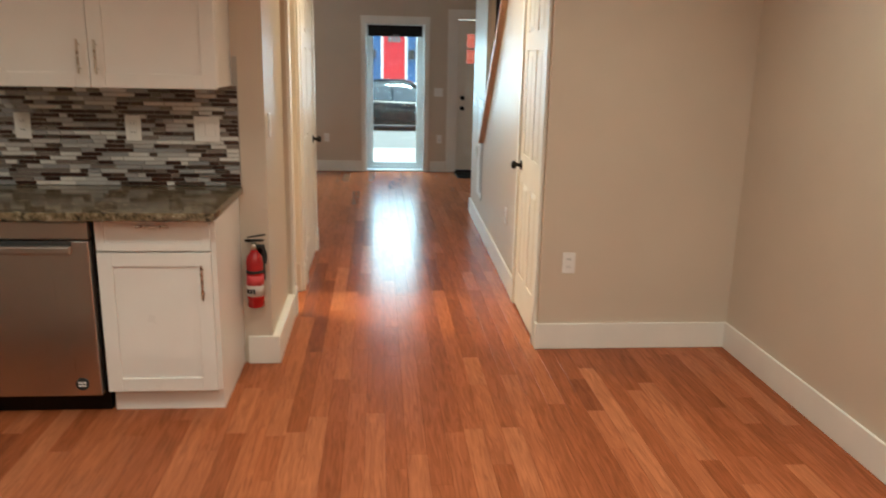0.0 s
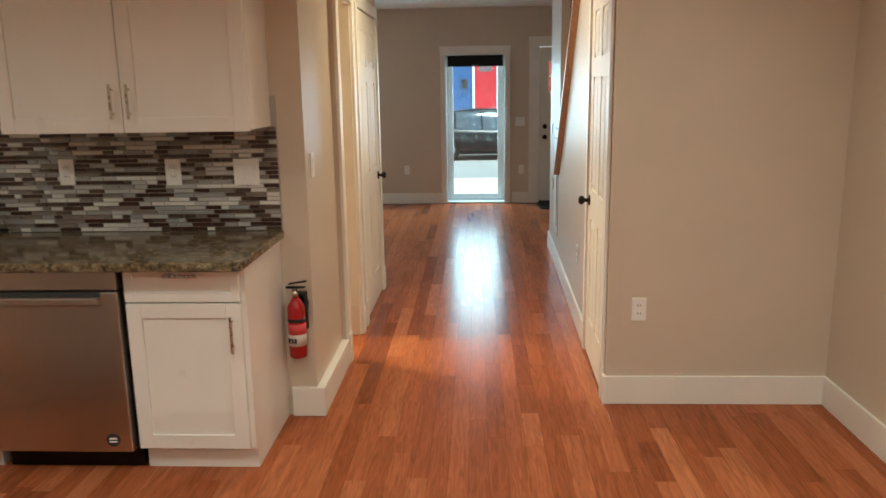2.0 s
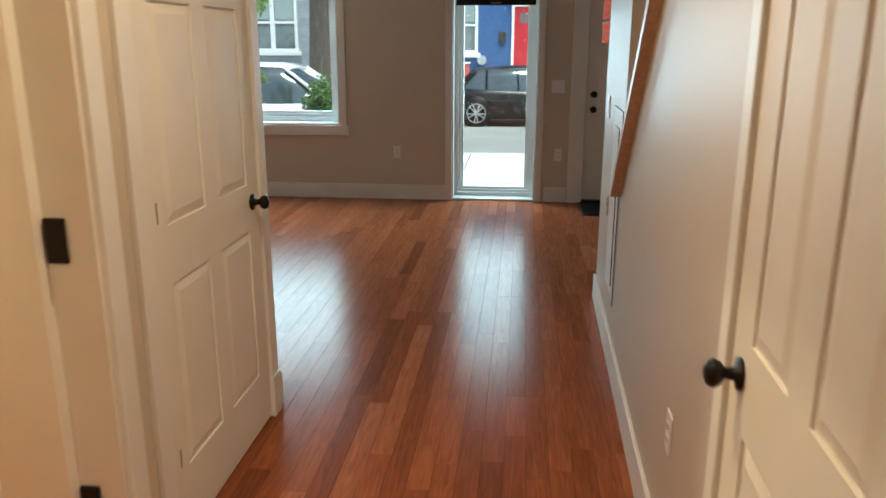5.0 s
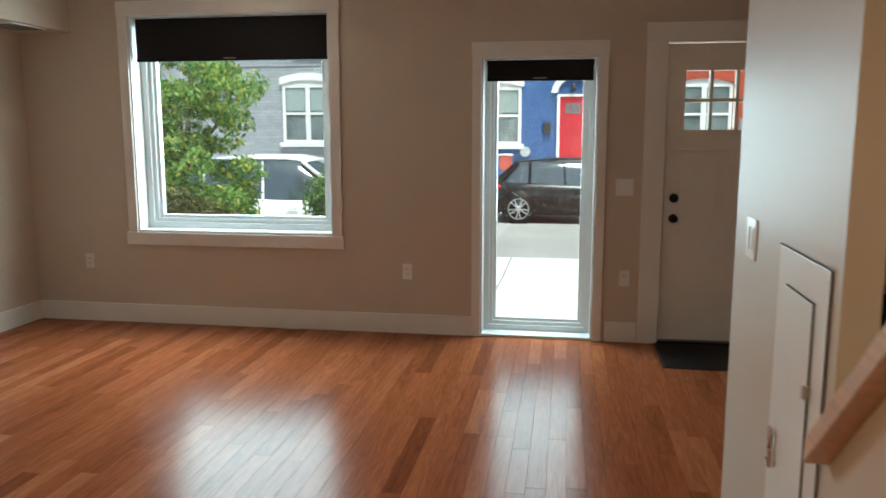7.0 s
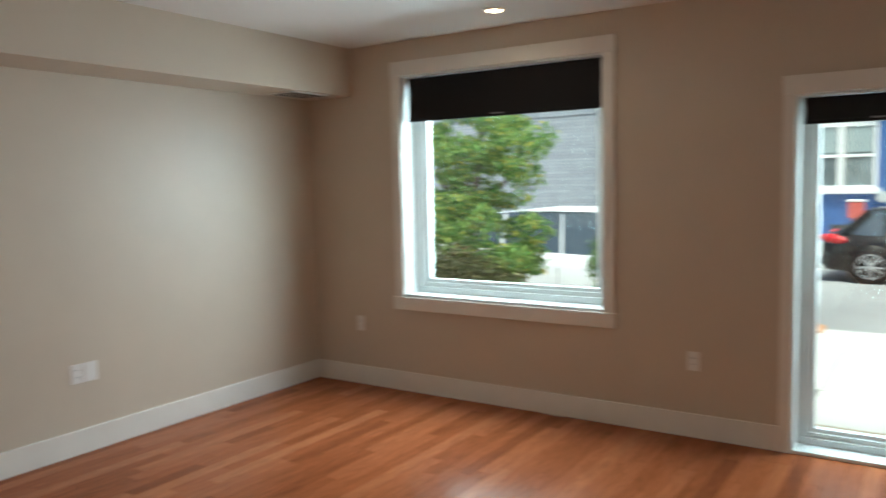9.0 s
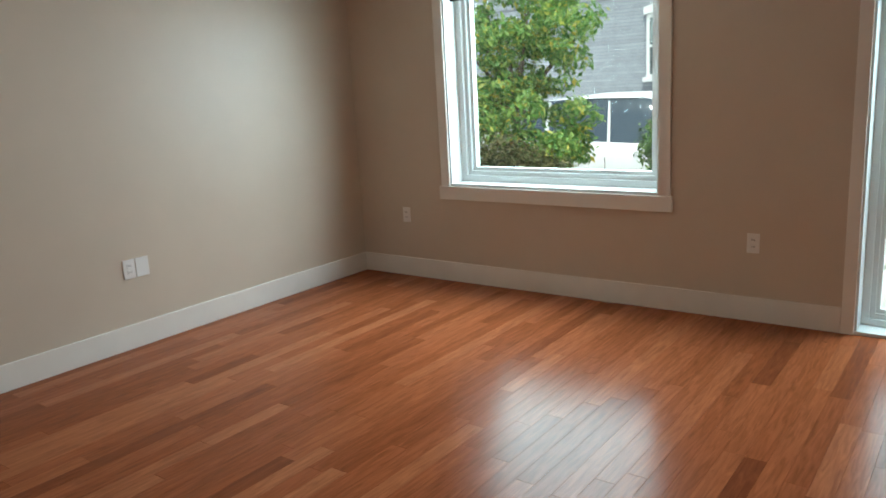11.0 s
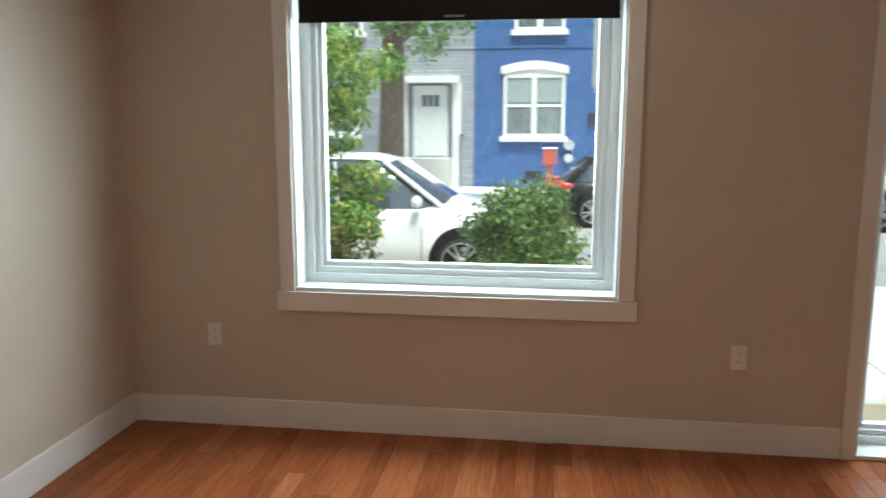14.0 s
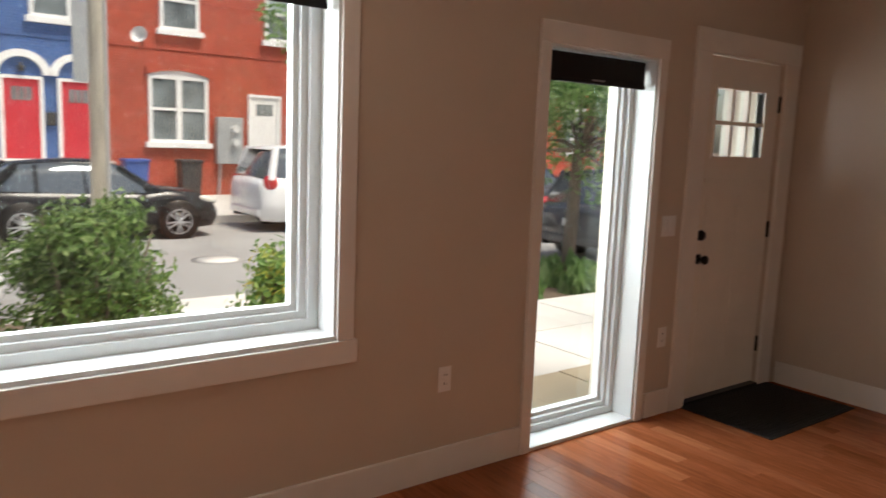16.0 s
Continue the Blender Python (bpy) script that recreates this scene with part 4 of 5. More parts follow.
gr = thing("grass_strip", 0, 0, 0, 0, "tufts of long green grass beside pavement", "grass", "", "stuff")
rng = np.random.default_rng(21)
leaves("grass", [(rng.uniform(3.4, 9.5), rng.uniform(14.8, 16.0), -0.32, 0.3, 0.25, 0.22) for _ in range(30)], 6000, 0.10, FRESH, gr, 22, droop=-1.2)

pole = thing("utility_pole", -0.99, 16.36, -0.42, 0, "weathered wooden utility pole by the kerb", "pole")
part("shaft", C((0, 0, 0), (0, 0, 8.5), 0.08, 0.072, 18), TIMBER, pole, smooth=True)
part("conduit", C((0.075, -0.05, 0.2), (0.07, -0.05, 6), 0.02, seg=8), mat("grey_conduit", (0.45, 0.45, 0.45), 0.5, 0.5), pole)
part("base_block", B(-0.22, 0.22, -0.2, 0.2, 0, 0.14, bevel=0.02), mat("orange_brick_edge", (0.5, 0.26, 0.14), 0.8), pole)
part("sign_back", B(-0.24, -0.10, -0.13, -0.11, 2.35, 3.1, bevel=0.004), mat("sign_back_metal", (0.35, 0.36, 0.37), 0.5, 0.7), pole, "grey back of a metal sign")


# ---- parked cars ----
def wheel(parent, x, y, r, side):
    w = part("wheel", turned([(0, r * 0.80), (0.12, r * 0.95), (0.3, r), (0.75, r), (0.92, r * 0.95), (1, r * 0.80)], (x, y, r), (x, y + side * 0.20, r), 28), RUBBER, parent, "black tyre")
    yo = y + side * 0.2
    part("rim", turned([(0, r * 0.70), (1, r * 0.70)], (x, yo - side * 0.02, r), (x, yo + side * 0.003, r), 28), BLACK, w)
    bm = bmesh.new()
    for k in range(10):
        a = k * math.tau / 10 + (0.10 if k % 2 else -0.10)
        p, q = Vector((x + r * 0.1 * math.cos(a), yo + side * 0.012, r + r * 0.1 * math.sin(a))), Vector((x + r * 0.68 * math.cos(a), yo + side * 0.006, r + r * 0.68 * math.sin(a)))
        cyl(bm, p, q, r * 0.055, r * 0.05, 6)
    part("spokes", bm, ALLOY, w, "pale alloy spokes")
    bm = bmesh.new()
    for k in range(28):
        a, b = k * math.tau / 28, (k + 1) * math.tau / 28
        cyl(bm, (x + r * 0.69 * math.cos(a), yo + side * 0.008, r + r * 0.69 * math.sin(a)), (x + r * 0.69 * math.cos(b), yo + side * 0.008, r + r * 0.69 * math.sin(b)), r * 0.035, seg=6)
    cyl(bm, (x, yo, r), (x, yo + side * 0.02, r), r * 0.14, seg=12)
    part("rim_ring", bm, ALLOY, w)
    return w


def loft(rings, caps=True):
    bm = bmesh.new()
    rr = [[bm.verts.new(p) for p in r] for r in rings]
    n = len(rr[0])
    for u, v in zip(rr, rr[1:]):
        for k in range(n - 1):
            bm.faces.new((u[k], u[k + 1], v[k + 1], v[k]))
    if caps:
        bm.faces.new(rr[0])
        bm.faces.new(rr[-1][::-1])
    bmesh.ops.recalc_face_normals(bm, faces=bm.faces)
    for f in bm.faces:
        f.smooth = True
    return bm


def car(x, y, rz, length, width, height, belt, hood, wb, r, paint, label, boxy=0.0):
    """Nose towards +x, on z = RZ. Rounded lower body, glazed cabin, pillars, wheels, lamps."""
    c = thing("car", x, y, RZ, rz, label, "car", "cars parked along the street")
    hl, hw = length / 2, width / 2
    nose_z, tail_z = hood * 0.86, belt * 1.02
    xs = [-hl, -hl + 0.06, -hl + 0.35, -hl * 0.45, 0.0, hl * 0.35, hl * 0.52, hl - 0.45, hl - 0.12, hl]
    tops = [belt * 0.82, belt * 0.97, tail_z, belt * 1.01, belt * 0.98, belt * 0.96, hood * 1.03, hood * 0.97, hood * 0.80, hood * 0.62]
    wid = [0.80, 0.90, 0.97, 1.0, 1.0, 1.0, 0.99, 0.96, 0.86, 0.70]
    bot = [0.36, 0.25, 0.22, 0.20, 0.20, 0.20, 0.20, 0.20, 0.22, 0.30]
    rings = []
    for a, t, w, b in zip(xs, tops, wid, bot):
        w *= hw
        half = [(a, w * 0.86, b), (a, w * 0.97, b + 0.08), (a, w, b + (t - b) * 0.45), (a, w * 0.985, b + (t - b) * 0.72), (a, w * 0.94, t - 0.05), (a, w * 0.84, t), (a, 0, t + 0.025)]
        rings.append(half + [(p[0], -p[1], p[2]) for p in half[-2::-1]])
    part("body", loft(rings), paint, c)
    # cabin
    f0, f1, r1, r0 = hl * 0.50, hl * 0.14, -hl * (0.58 + 0.25 * boxy), -hl * (0.90 + 0.06 * boxy)
    top = height
    gl = []
    for a, t, wb_, wt in ((r0, belt * 1.0 + 0.02, 0.84, 0.80), (r1, top - 0.09, 0.90, 0.70), (r1 * 0.4, top - 0.025, 0.92, 0.73), (f1 * 0.3, top - 0.03, 0.92, 0.73), (f1, top - 0.09, 0.90, 0.70), (f0, belt * 0.99, 0.84, 0.80)):
        half = [(a, hw * wb_, belt * 0.93), (a, hw * (wb_ * 0.4 + wt * 0.6), belt * 0.93 + (t - belt * 0.93) * 0.6), (a, hw * wt, t), (a, 0, t + 0.02)]
        gl.append(half + [(p[0], -p[1], p[2]) for p in half[-2::-1]])
    part("cabin_glass", loft(gl), CARGLASS, c, "dark tinted car windows")
    roof = []
    for a, t, wt in ((r1 - 0.05, top - 0.09, 0.69), (r1 * 0.4, top - 0.015, 0.745), (f1 * 0.3, top - 0.02, 0.745), (f1 + 0.02, top - 0.085, 0.69)):
        half = [(a, hw * wt, t - 0.03), (a, hw * wt * 0.97, t), (a, 0, t + 0.035)]
        roof.append(half + [(p[0], -p[1], p[2]) for p in half[-2::-1]])
    part("roof", loft(roof), paint, c)
    for s in (-1, 1):
        for xa, xb, ww in ((f0 - 0.03, f1, 0.035), (-hl * 0.12, -hl * 0.14, 0.03), (r0 + 0.12, r1 - 0.03, 0.06 + 0.03 * boxy), (r1 * 0.80, r1 * 0.80, 0.035)):
            bm = bmesh.new()
            cyl(bm, (xa, s * hw * 0.90, belt * 0.95), (xb, s * hw * 0.725, top - 0.09), ww, ww * 0.9, 8)
            part("pillar", bm, paint, c)
        for wx in (-wb / 2 + 0.02, wb / 2 + 0.02):
            part("wheel_arch", turned([(0, r * 1.2), (0.9, r * 1.2), (1, r * 1.14)], (wx, s * (hw - 0.25), r + 0.02), (wx, s * (hw + 0.004), r + 0.02), 28), BLACK, c)
            wheel(c, wx, s * (hw - 0.19), r, s)
        mr = part("mirror", bmesh.new(), paint, c)
        bm = bmesh.new()
        bmesh.ops.create_uvsphere(bm, u_segments=12, v_segments=8, radius=1, matrix=Matrix.LocRotScale((hl * 0.34, s * (hw + 0.06), belt + 0.06), None, (0.07, 0.11, 0.08)))
        bm.to_mesh(mr.data)
        bm.free()
        for dx in (-hl * 0.30, hl * 0.10):
            part("door_handle", B(dx - 0.09, dx + 0.09, min(s * hw, s * (hw + 0.02)), max(s * hw, s * (hw + 0.02)), belt * 0.82, belt * 0.85, bevel=0.006), paint, c)
        for dx in (-hl * 0.13, hl * 0.36, -hl * 0.48):
            part("door_seam", B(dx - 0.004, dx + 0.004, min(s * (hw - 0.012), s * (hw + 0.002)), max(s * (hw - 0.012), s * (hw + 0.002)), 0.32, belt * 0.76), SLOT, c)
        part("sill_trim", B(-wb / 2 + r * 1.2, wb / 2 - r * 1.2, min(s * (hw - 0.1), s * (hw - 0.005)), max(s * (hw - 0.1), s * (hw - 0.005)), 0.19, 0.30, bevel=0.02), BLACK, c)
        hb = bmesh.new()
        bmesh.ops.create_uvsphere(hb, u_segments=14, v_segments=8, radius=1, matrix=Matrix.LocRotScale((hl - 0.22, s * hw * 0.77, hood * 0.80), Euler((0, 0.25, -s * 0.45)), (0.24, 0.09, 0.075)))
        part("headlight", hb, HEAD, c, "clear headlight", True)
        tb = bmesh.new()
        bmesh.ops.create_uvsphere(tb, u_segments=14, v_segments=8, radius=1, matrix=Matrix.LocRotScale((-hl + 0.22, s * hw * 0.875, belt * 0.92), Euler((0, 0.1, s * 0.3)), (0.28 - 0.12 * boxy, 0.09, 0.085 + 0.09 * boxy)))
        part("taillight", tb, TAIL, c, "red taillight", True)
    part("grille", B(hl - 0.10, hl - 0.015, -hw * 0.42, hw * 0.42, 0.34, 0.52, bevel=0.02), BLACK, c)
    part("licence_plate", B(-hl - 0.008, -hl + 0.03, -0.16, 0.16, belt * 0.62, belt * 0.62 + 0.13, bevel=0.004), LABEL, c)
    part("rear_bumper", B(-hl - 0.03, -hl + 0.12, -hw * 0.80, hw * 0.80, 0.34, 0.50, bevel=0.04), paint, c)
    return c


car(0.55, 23.75, 0, 4.36, 1.80, 1.47, 0.93, 0.92, 2.65, 0.335, CARBLACK, "glossy black hatchback parked at far kerb", 0.12)
car(-4.10, 17.62, 0, 4.65, 1.84, 1.68, 1.06, 1.06, 2.65, 0.355, CARWHITE, "white crossover parked at near kerb", 0.5)
car(6.1, 23.95, 0, 4.9, 1.95, 1.85, 1.15, 1.12, 2.9, 0.38, CARWHITE, "large white sport utility vehicle at far kerb", 1.0)
car(11.5, 24.0, 0, 4.6, 1.84, 1.66, 1.02, 1.0, 2.7, 0.35, CARGREY, "dark grey crossover parked at far kerb", 0.6)
car(9.35, 17.6, 0, 4.6, 1.86, 1.68, 1.05, 1.02, 2.7, 0.35, CARGREY, "dark grey sport utility vehicle at near kerb", 0.7)
car(-7.0, 23.8, 180, 4.5, 1.8, 1.45, 0.92, 0.92, 2.65, 0.32, CARWHITE, "white car parked at far kerb", 0.2)


# ---- row houses opposite ----
FY = 31.0


def house_window(h, x0, x1, z0, z1, arched=True, double=True, lintel=None, blinds=True):
    w = part("window", B(x0, x0 + 0.1, FY - 0.07, FY, z0, z1, x1 - 0.1, x1, FY - 0.07, FY, z0, z1, x0 + 0.1, x1 - 0.1, FY - 0.07, FY, z1 - 0.1, z1, x0 + 0.1, x1 - 0.1, FY - 0.07, FY, z0, z0 + 0.08), WHITEP, h, "white framed sash window")
    part("sill", B(x0 - 0.1, x1 + 0.1, FY - 0.16, FY, z0 - 0.16, z0, bevel=0.01), WHITEP, w)
    if arched:
        n = 9
        lo = [(x0 - 0.08 + (x1 - x0 + 0.16) * k / n, z1 + 0.16 * math.sin(math.pi * k / n)) for k in range(n + 1)]
        hi = [(a, b + 0.24) for a, b in lo]
        part("lintel", prism(lo + hi[::-1], "y", FY - 0.12, FY), lintel or WHITEP, w)
        part("head_panel", prism([(x0, z1)] + [(a, b) for a, b in lo[1:-1]] + [(x1, z1)], "y", FY - 0.05, FY), WHITEP, w)
    cols = ((x0 + 0.1, (x0 + x1) / 2 - 0.08), ((x0 + x1) / 2 + 0.08, x1 - 0.1)) if double else ((x0 + 0.1, x1 - 0.1),)
    if double:
        part("mullion", B((x0 + x1) / 2 - 0.08, (x0 + x1) / 2 + 0.08, FY - 0.07, FY, z0 + 0.08, z1 - 0.1), WHITEP, w)
    zm = (z0 + z1) / 2
    for a, b in cols:
        part("meeting_rail", B(a, b, FY - 0.06, FY, zm - 0.04, zm + 0.04), WHITEP, w)
        part("pane", B(a, b, FY - 0.02, FY - 0.004, z0 + 0.08, zm - 0.04), PANE, w)
        part("pane", B(a, b, FY - 0.03, FY - 0.004, zm + 0.04, z1 - 0.1), PANE, w)
        if blinds:
            part("blind", B(a + 0.03, b - 0.03, FY - 0.034, FY - 0.031, zm + 0.1, z1 - 0.11), mat("pale_house_blind", (0.30, 0.36, 0.36), 0.7), w)
    return w


def house_door(h, x0, x1, z0, z1, paint, arch=True):
    d = part("door", B(x0, x1, FY - 0.03, FY + 0.02, z0, z1), paint, h, "painted house door")
    part("frame", B(x0 - 0.09, x0, FY - 0.08, FY, z0, z1 + 0.08, x1, x1 + 0.09, FY - 0.08, FY, z0, z1 + 0.08, x0, x1, FY - 0.08, FY, z1, z1 + 0.08), WHITEP, d)
    for k in range(3):
        a = x0 + 0.17 + k * (x1 - x0 - 0.34) / 3
        part("lite", B(a + 0.015, a + (x1 - x0 - 0.34) / 3 - 0.015, FY - 0.04, FY - 0.028, z1 - 0.55, z1 - 0.20), PANE, d)
    for k in range(2):
        a = x0 + 0.1 + k * (x1 - x0 - 0.2) / 2
        part("panel", B(a + 0.02, a + (x1 - x0 - 0.2) / 2 - 0.02, FY - 0.04, FY - 0.03, z0 + 0.15, z1 - 0.72), paint, d)
    if arch:
        xc, rr = (x0 + x1) / 2, (x1 - x0) / 2 + 0.12
        o = [(xc + (rr + 0.16) * math.cos(a), z1 + 0.12 + (rr + 0.08) * math.sin(a)) for a in np.linspace(0, math.pi, 15)]
        i = [(xc + (rr - 0.04) * math.cos(a), z1 + 0.12 + (rr - 0.10) * math.sin(a)) for a in np.linspace(math.pi, 0, 15)]
        part("arch", prism(o + i, "y", FY - 0.13, FY), WHITEP, d)
        part("porch_lamp", turned([(0, 0.03), (0.3, 0.04), (0.5, 0.1), (1, 0.07)], (xc, FY - 0.12, z1 + 0.42), (xc, FY - 0.12, z1 + 0.2)), SLOT, d)
    part("step", B(x0 - 0.25, x1 + 0.25, FY - 0.9, FY, FZ, z0 - 0.01, bevel=0.02), CONC, d)
    return d


def house(x0, x1, h, paint, label, cornice=WHITEP):
    o = thing("house", 0, 0, 0, 0, label, "house", "row houses across the street")
    part("wall", B(x0, x1 - 0.01, FY, FY + 9, FZ - 0.3, h), paint, o)
    part("base_course", B(x0, x1 - 0.01, FY - 0.06, FY, FZ - 0.1, 0.55), paint, o)
    part("string_course", B(x0, x1 - 0.01, FY - 0.03, FY, 3.78, 3.86), paint, o)
    part("cornice", B(x0, x1 - 0.01, FY - 0.35, FY, h - 0.5, h, bevel=0.05), cornice, o)
    part("roof", B(x0, x1 - 0.01, FY - 0.3, FY + 9, h, h + 0.12), SLOT, o)
    return o


hb = house(-3.95, 2.55, 7.4, BLUE, "two-storey blue painted brick row house")
house_window(hb, -3.05, -1.20, 1.15, 3.0)
house_window(hb, -2.75, -1.25, 4.3, 6.0)
house_window(hb, 0.72, 1.72, 4.3, 6.0, double=False)
house_door(hb, 0.05, 0.90, 0.62, 2.68, REDP)
house_door(hb, 1.42, 2.27, 0.62, 2.68, REDP)
part("mailbox", B(-0.48, -0.22, FY - 0.12, FY, 1.5, 1.85, bevel=0.02), SLOT, hb)
part("mailbox", B(1.03, 1.28, FY - 0.12, FY, 1.5, 1.85, bevel=0.02), SLOT, hb)
part("gas_meter", C((-1.05, FY - 0.2, 0.9), (-1.05, FY - 0.02, 0.9), 0.16), mat("meter_grey", (0.6, 0.62, 0.62), 0.4, 0.5), hb)
part("gas_meter", C((-1.05, FY - 0.2, 0.5), (-1.05, FY - 0.02, 0.5), 0.13), mat("meter_white", (0.7, 0.7, 0.7), 0.4, 0.3), hb)
bx = thing("post_box", -1.62, FY - 1.0, FZ, 0, "faded red box on a post before blue house", "box")
part("post", B(-0.09, 0.09, -0.09, 0.09, 0, 0.75), mat("faded_red_post", (0.42, 0.10, 0.07), 0.6), bx)
part("box", B(-0.2, 0.2, -0.16, 0.16, 0.75, 1.2, bevel=0.03), mat("faded_red_box", (0.48, 0.09, 0.07), 0.5), bx)
part("cap", B(-0.23, 0.23, -0.19, 0.19, 1.2, 1.25, bevel=0.02), WHITEP, bx)
bk = thing("bicycle", 1.55, FY - 1.1, FZ, 0, "bicycle leaning beside red doors", "bicycle")
for wx in (-0.5, 0.5):
    ring = bmesh.new()
    for k in range(20):
        a, c = k * math.tau / 20, (k + 1) * math.tau / 20
        cyl(ring, (wx + 0.33 * math.cos(a), 0, 0.345 + 0.33 * math.sin(a)), (wx + 0.33 * math.cos(c), 0, 0.345 + 0.33 * math.sin(c)), 0.02, seg=6)
    part("wheel", ring, RUBBER, bk)
fr = bmesh.new()
for p, q in (((-0.5, 0, 0.35), (0, 0, 0.32)), ((0, 0, 0.32), (-0.18, 0, 0.85)), ((-0.18, 0, 0.85), (-0.5, 0, 0.35)), ((-0.15, 0, 0.78), (0.35, 0, 0.85)), ((0, 0, 0.32), (0.38, 0, 0.75)), ((0.5, 0, 0.35), (0.34, 0, 0.95))):
    cyl(fr, p, q, 0.018, seg=8)
part("frame", fr, CARGREY, bk)
part("handlebar", C((0.34, -0.25, 0.98), (0.34, 0.25, 0.98), 0.014, seg=8), ALLOY, bk)
part("saddle", B(-0.3, -0.08, -0.06, 0.06, 0.88, 0.93, bevel=0.02), RUBBER, bk)
part("cellar_vent", B(-2.35, -1.85, FY - 0.07, FY - 0.055, -0.15, 0.1), SLOT, hb)
hr = house(2.55, 9.2, 7.4, REDB, "two-storey red painted brick row house")
house_window(hr, 3.68, 5.40, 1.15, 3.05, lintel=REDB, blinds=False)
house_window(hr, 4.02, 5.15, 4.35, 6.0, double=False, lintel=REDB, blinds=False)
house_window(hr, 7.2, 8.4, 4.35, 6.0, double=False)
house_door(hr, 6.75, 7.65, 0.3, 2.6, WHITEP, False)
part("electric_box", B(5.62, 6.42, FY - 0.25, FY, 0.55, 1.95, bevel=0.02), mat("electric_grey", (0.42, 0.45, 0.46), 0.45, 0.4), hr)
for z in (1.2, 1.6):
    part("electric_meter", C((6.15, FY - 0.38, z), (6.15, FY - 0.24, z), 0.11), mat("meter_glass", (0.6, 0.63, 0.64), 0.2), hr)
part("conduit", C((5.7, FY - 0.1, FZ), (5.75, FY - 0.1, 0.55), 0.04), mat("conduit_grey", (0.5, 0.5, 0.5), 0.5, 0.6), hr)
dish = part("satellite_dish", turned([(0, 0.06), (0.35, 0.12), (0.7, 0.19), (1, 0.23), (0.97, 0.225), (0.5, 0.11), (0.3, 0.03)], (3.42, FY - 0.45, 4.0), (3.28, FY - 0.62, 4.06), 20), mat("dish_grey", (0.6, 0.6, 0.6), 0.4), hr)
part("dish_arm", C((3.55, FY, 3.8), (3.42, FY - 0.45, 4.0), 0.025), SLOT, hr)
hg = house(-17.0, -3.95, 7.2, GREY, "two-storey grey sided row house")
house_window(hg, -9.4, -7.6, 1.2, 3.15)
house_door(hg, -5.75, -4.85, 0.5, 2.6, WHITEP, False)
part("door_hood", B(-6.2, -4.4, FY - 0.5, FY, 2.75, 2.95, bevel=0.02), WHITEP, hg)
part("pilaster", B(-6.25, -6.0, FY - 0.2, FY, FZ, 2.75, -4.6, -4.35, FY - 0.2, FY, FZ, 2.75), WHITEP, hg)
part("porch_rail", B(-4.3, -4.26, FY - 0.9, FY - 0.86, FZ, 1.2, -4.3, -4.26, FY - 0.9, FY, 1.15, 1.2), SLOT, hg)
house_window(hg, -8.8, -7.4, 4.3, 6.0)
hc = house(9.2, 16.5, 7.0, CREAM, "two-storey cream painted brick row house")
house_door(hc, 10.9, 11.8, 0.5, 2.6, mat("dull_red_door", (0.35, 0.06, 0.07), 0.5), False)
house_window(hc, 13.3, 14.7, 1.2, 3.0)
house_window(hc, 9.9, 11.3, 4.3, 5.9)
hd = house(16.5, 30.0, 6.8, REDB, "red painted brick row house at end of street")
for k in range(4):
    house_window(hd, 17.3 + k * 3.1, 18.6 + k * 3.1, 1.2, 3.0)
hl2 = house(-30.0, -17.0, 7.2, CREAM, "cream painted row house down the street")
for k in range(4):
    house_window(hl2, -28.8 + k * 3.1, -27.4 + k * 3.1, 1.2, 3.0)
ne = thing("porch_post", 0, 0, 0, 0, "pale pink sided porch post beside path", "post")
part("post", B(3.58, 3.86, 12.2, 12.45, -0.4, 3.2), brick_mat("pink_siding", (0.62, 0.47, 0.44), (0.4, 0.3, 0.28), w=3.0, h=0.11), ne)


def bin_thing(x, paint, lid, label):
    b = thing("wheeled_bin", x, FY - 0.7, FZ, 0, label, "bin", "wheeled bins")
    part("body", prism([(-0.24, 0), (0.24, 0), (0.30, 1.0), (-0.30, 1.0)], "y", -0.28, 0.28), paint, b)
    part("lid", B(-0.33, 0.33, -0.33, 0.33, 1.0, 1.08, bevel=0.025), lid, b)
    part("handle", C((-0.25, 0.33, 1.0), (0.25, 0.33, 1.0), 0.02), lid, b)
    for s in (-0.24, 0.24):
        part("wheel", C((s - 0.03, 0.26, 0.1), (s + 0.03, 0.26, 0.1), 0.1), RUBBER, b)


bin_thing(4.6, mat("bin_black", (0.03, 0.03, 0.032), 0.5), mat("bin_lid_black", (0.025, 0.025, 0.027), 0.5), "black plastic wheeled bin against red house")
bin_thing(3.1, mat("bin_blue", (0.03, 0.08, 0.28), 0.5), mat("bin_lid_blue", (0.03, 0.08, 0.3), 0.5), "blue plastic recycling bin against red house")


# ---- mosaic backsplash ----
bsw = structure("backsplash", B(-3.45, -0.832, BS + 0.003, CB, 0.9155, 1.5255), GROUT, "mosaic tile backsplash of thin glass strips")
bsw.location = (KX, KY, 0)
rng = random.Random(5)
strips = {}
ROW = 0.0198


def strip_mesh(n):
    if n not in strips:
        w, h = n * 0.012 - 0.0022, ROW - 0.0022
        bm = prism([(0, 0), (w, 0), (w, h), (0, h)], "y", -0.002, 0.004)
        for v in bm.verts:
            if v.co.y < 0:
                v.co.x += 0.0012 if v.co.x < w / 2 else -0.0012
                v.co.z += 0.0012 if v.co.z < h / 2 else -0.0012
        strips[n] = mesh_of("tile", bm, TILE)
    return strips[n]


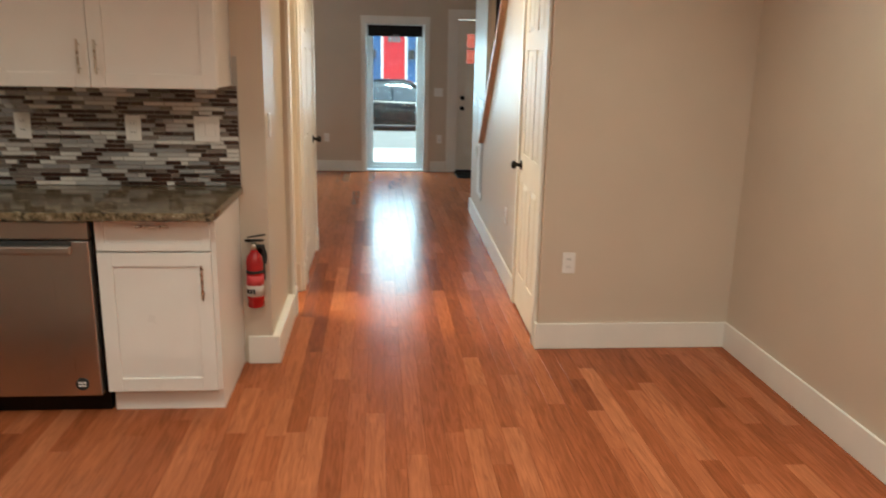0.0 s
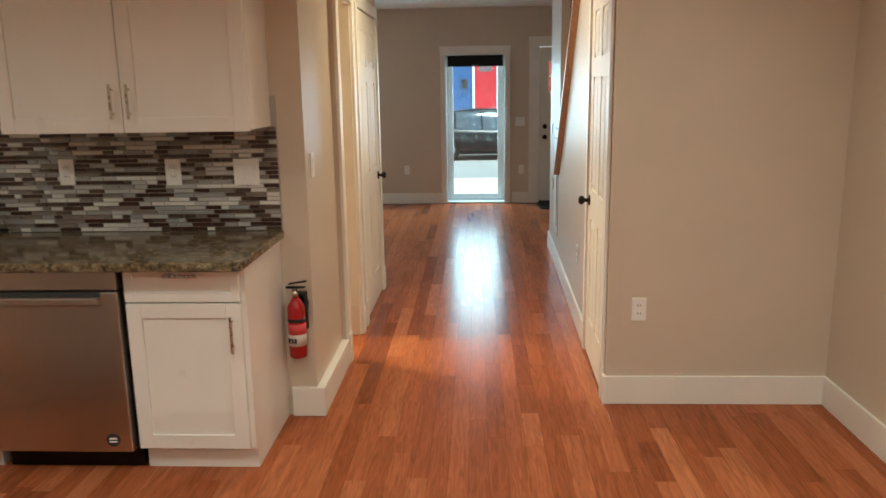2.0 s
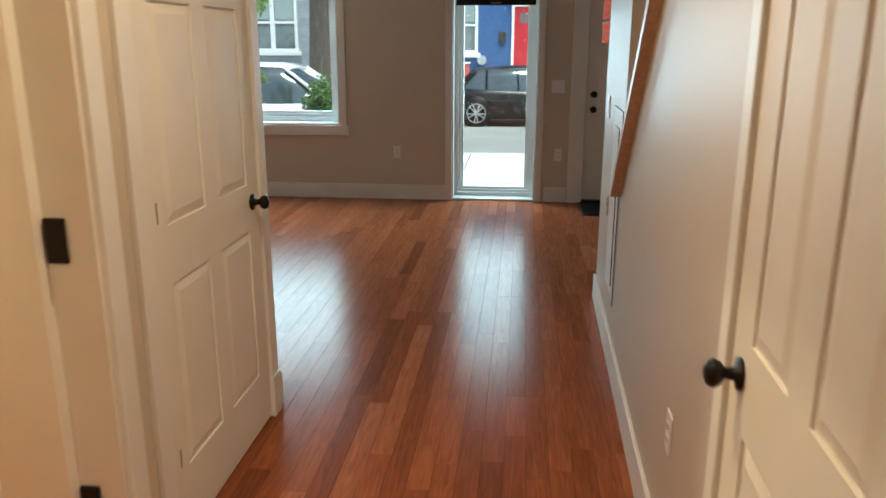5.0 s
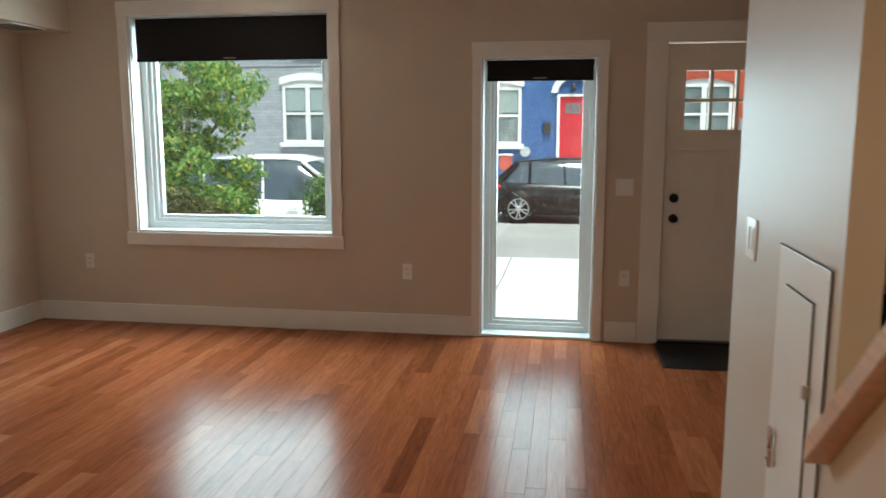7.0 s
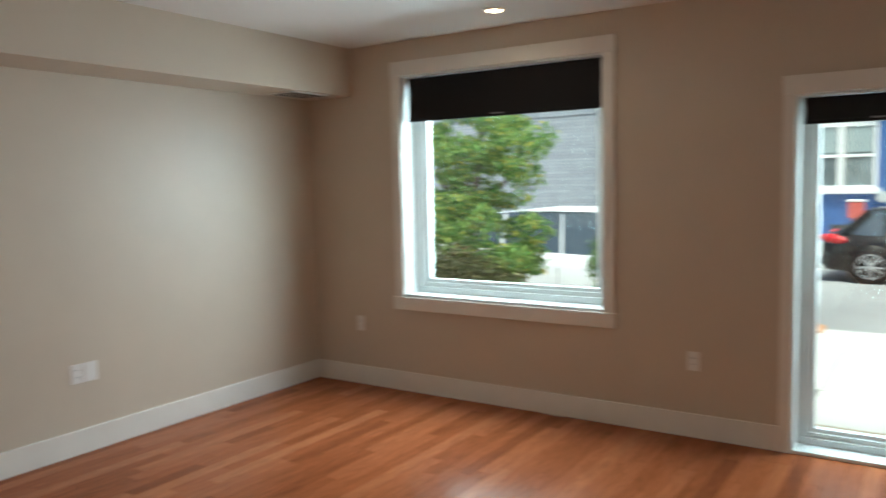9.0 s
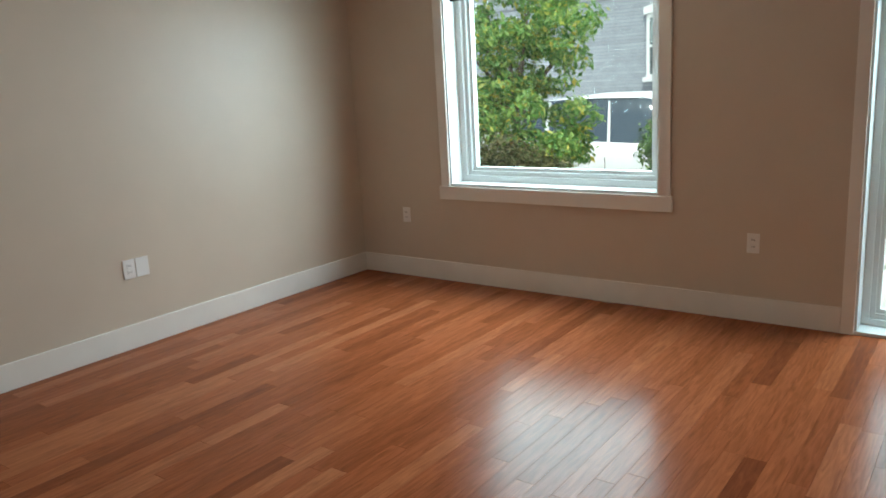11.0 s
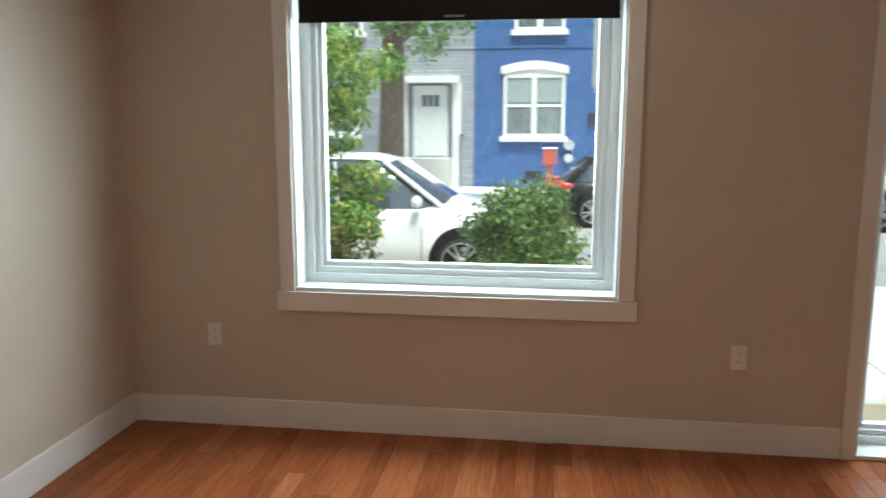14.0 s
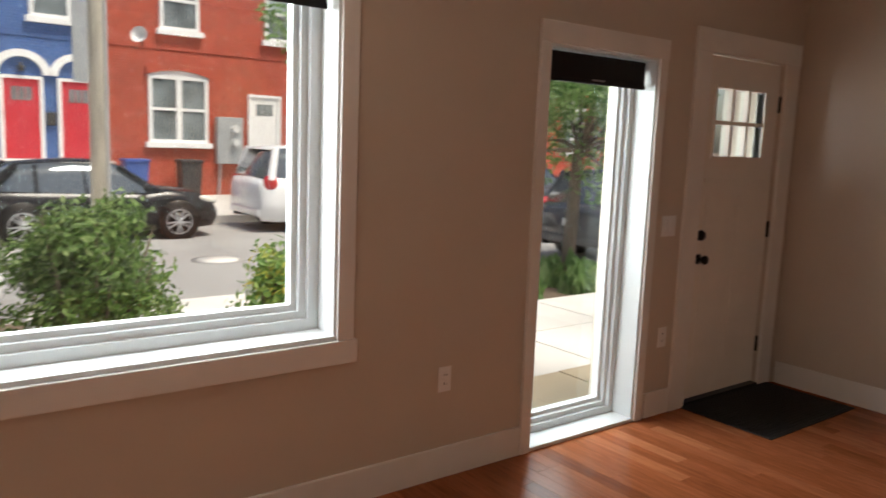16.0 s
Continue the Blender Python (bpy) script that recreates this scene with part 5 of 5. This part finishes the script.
z, total, far = 0.917, 0, []
while z + ROW < 1.525:
    x = -0.834
    while x > -3.44:
        n = rng.choice((3, 4, 5, 5, 6, 8, 8, 10, 12))
        if z + ROW > 1.395 and x > -1.905:
            x = -1.907
            continue
        if x - n * 0.012 > -1.50:
            t = new("tile", strip_mesh(n))
            t.parent = bsw
            t.location = (x - n * 0.012, BS, z)
        else:
            far.append((x - n * 0.012, z, n))
        x -= n * 0.012
    z += ROW
bm = bmesh.new()
vs, fs = [], []
for x, z, n in far:
    w, h = n * 0.012 - 0.0022, ROW - 0.0022
    b = len(vs)
    vs += [(x, BS + 0.004, z), (x + w, BS + 0.004, z), (x + w, BS + 0.004, z + h), (x, BS + 0.004, z + h)]
    vs += [(x + 0.0012, BS - 0.002, z + 0.0012), (x + w - 0.0012, BS - 0.002, z + 0.0012), (x + w - 0.0012, BS - 0.002, z + h - 0.0012), (x + 0.0012, BS - 0.002, z + h - 0.0012)]
    fs += [(b + 4, b + 5, b + 6, b + 7)] + [(b + k, b + (k + 1) % 4, b + 4 + (k + 1) % 4, b + 4 + k) for k in range(4)]
bm.free()
me = bpy.data.meshes.new("tiles")
me.from_pydata(vs, [], fs)
me.materials.append(ramp_mat("mosaic_tiles", [(e.position, tuple(e.color)[:3]) for e in TILE.node_tree.nodes["Color Ramp"].color_ramp.elements], "island", 0.16, True))
tl = new("tiles", me)
tl.parent = bsw
tagged(tl, "", "", "", "stuff")

# ---- floor planks ----
floor = bpy.data.objects["floor"]
PW = 0.083
rng = random.Random(11)
lengths = [round(0.35 + 0.1 * k, 2) for k in range(12)]
plank_meshes = {}


def plank_geo(length):
    w, c = PW - 0.0008, 0.0004
    lo = [(0, 0, -0.012), (w, 0, -0.012), (w, length - 0.001, -0.012), (0, length - 0.001, -0.012)]
    md = [(a, b, -c) for a, b, _ in lo]
    hi = [(c, c, 0), (w - c, c, 0), (w - c, length - 0.001 - c, 0), (c, length - 0.001 - c, 0)]
    f = [(8, 9, 10, 11)] + [(4 + k, 4 + (k + 1) % 4, 8 + (k + 1) % 4, 8 + k) for k in range(4)] + [(k, (k + 1) % 4, 4 + (k + 1) % 4, 4 + k) for k in range(4)]
    return lo + md + hi, f


spots = []
x = -3.9
while x < RIGHT - 0.001:
    y = KIT_BACK - rng.uniform(0, 0.9)
    while y < FRONT:
        n = rng.choice(lengths)
        y0, y1 = max(y, KIT_BACK), min(y + n, FRONT + 0.13 if N0 - PW < x < N1 else FRONT)
        if y1 - y0 > 0.03:
            spots.append((x, y0, y1 - y0))
        y += n
    x += PW
near = [s for s in spots if -0.62 < s[0] < 0.78 and 2.2 < s[1] < 10.2]
near = near[:300]
chosen = set(near)
for sx, sy, ln in near:
    key = round(ln, 2)
    if key not in plank_meshes:
        v, f = plank_geo(key)
        me = bpy.data.meshes.new("plank")
        me.from_pydata(v, [], f)
        me.materials.append(PLANK)
        plank_meshes[key] = me
    p = new("plank", plank_meshes[key])
    p.parent = floor
    p.location = (sx, sy, 0)
vs, fs = [], []
for s in spots:
    if s in chosen:
        continue
    v, f = plank_geo(s[2])
    b = len(vs)
    vs += [(a + s[0], c + s[1], d) for a, c, d in v]
    fs += [tuple(b + k for k in q) for q in f]
me = bpy.data.meshes.new("planks")
me.from_pydata(vs, [], fs)
me.materials.append(PLANKS)
pl = new("planks", me)
pl.parent = floor
tagged(pl, "", "", "", "stuff")
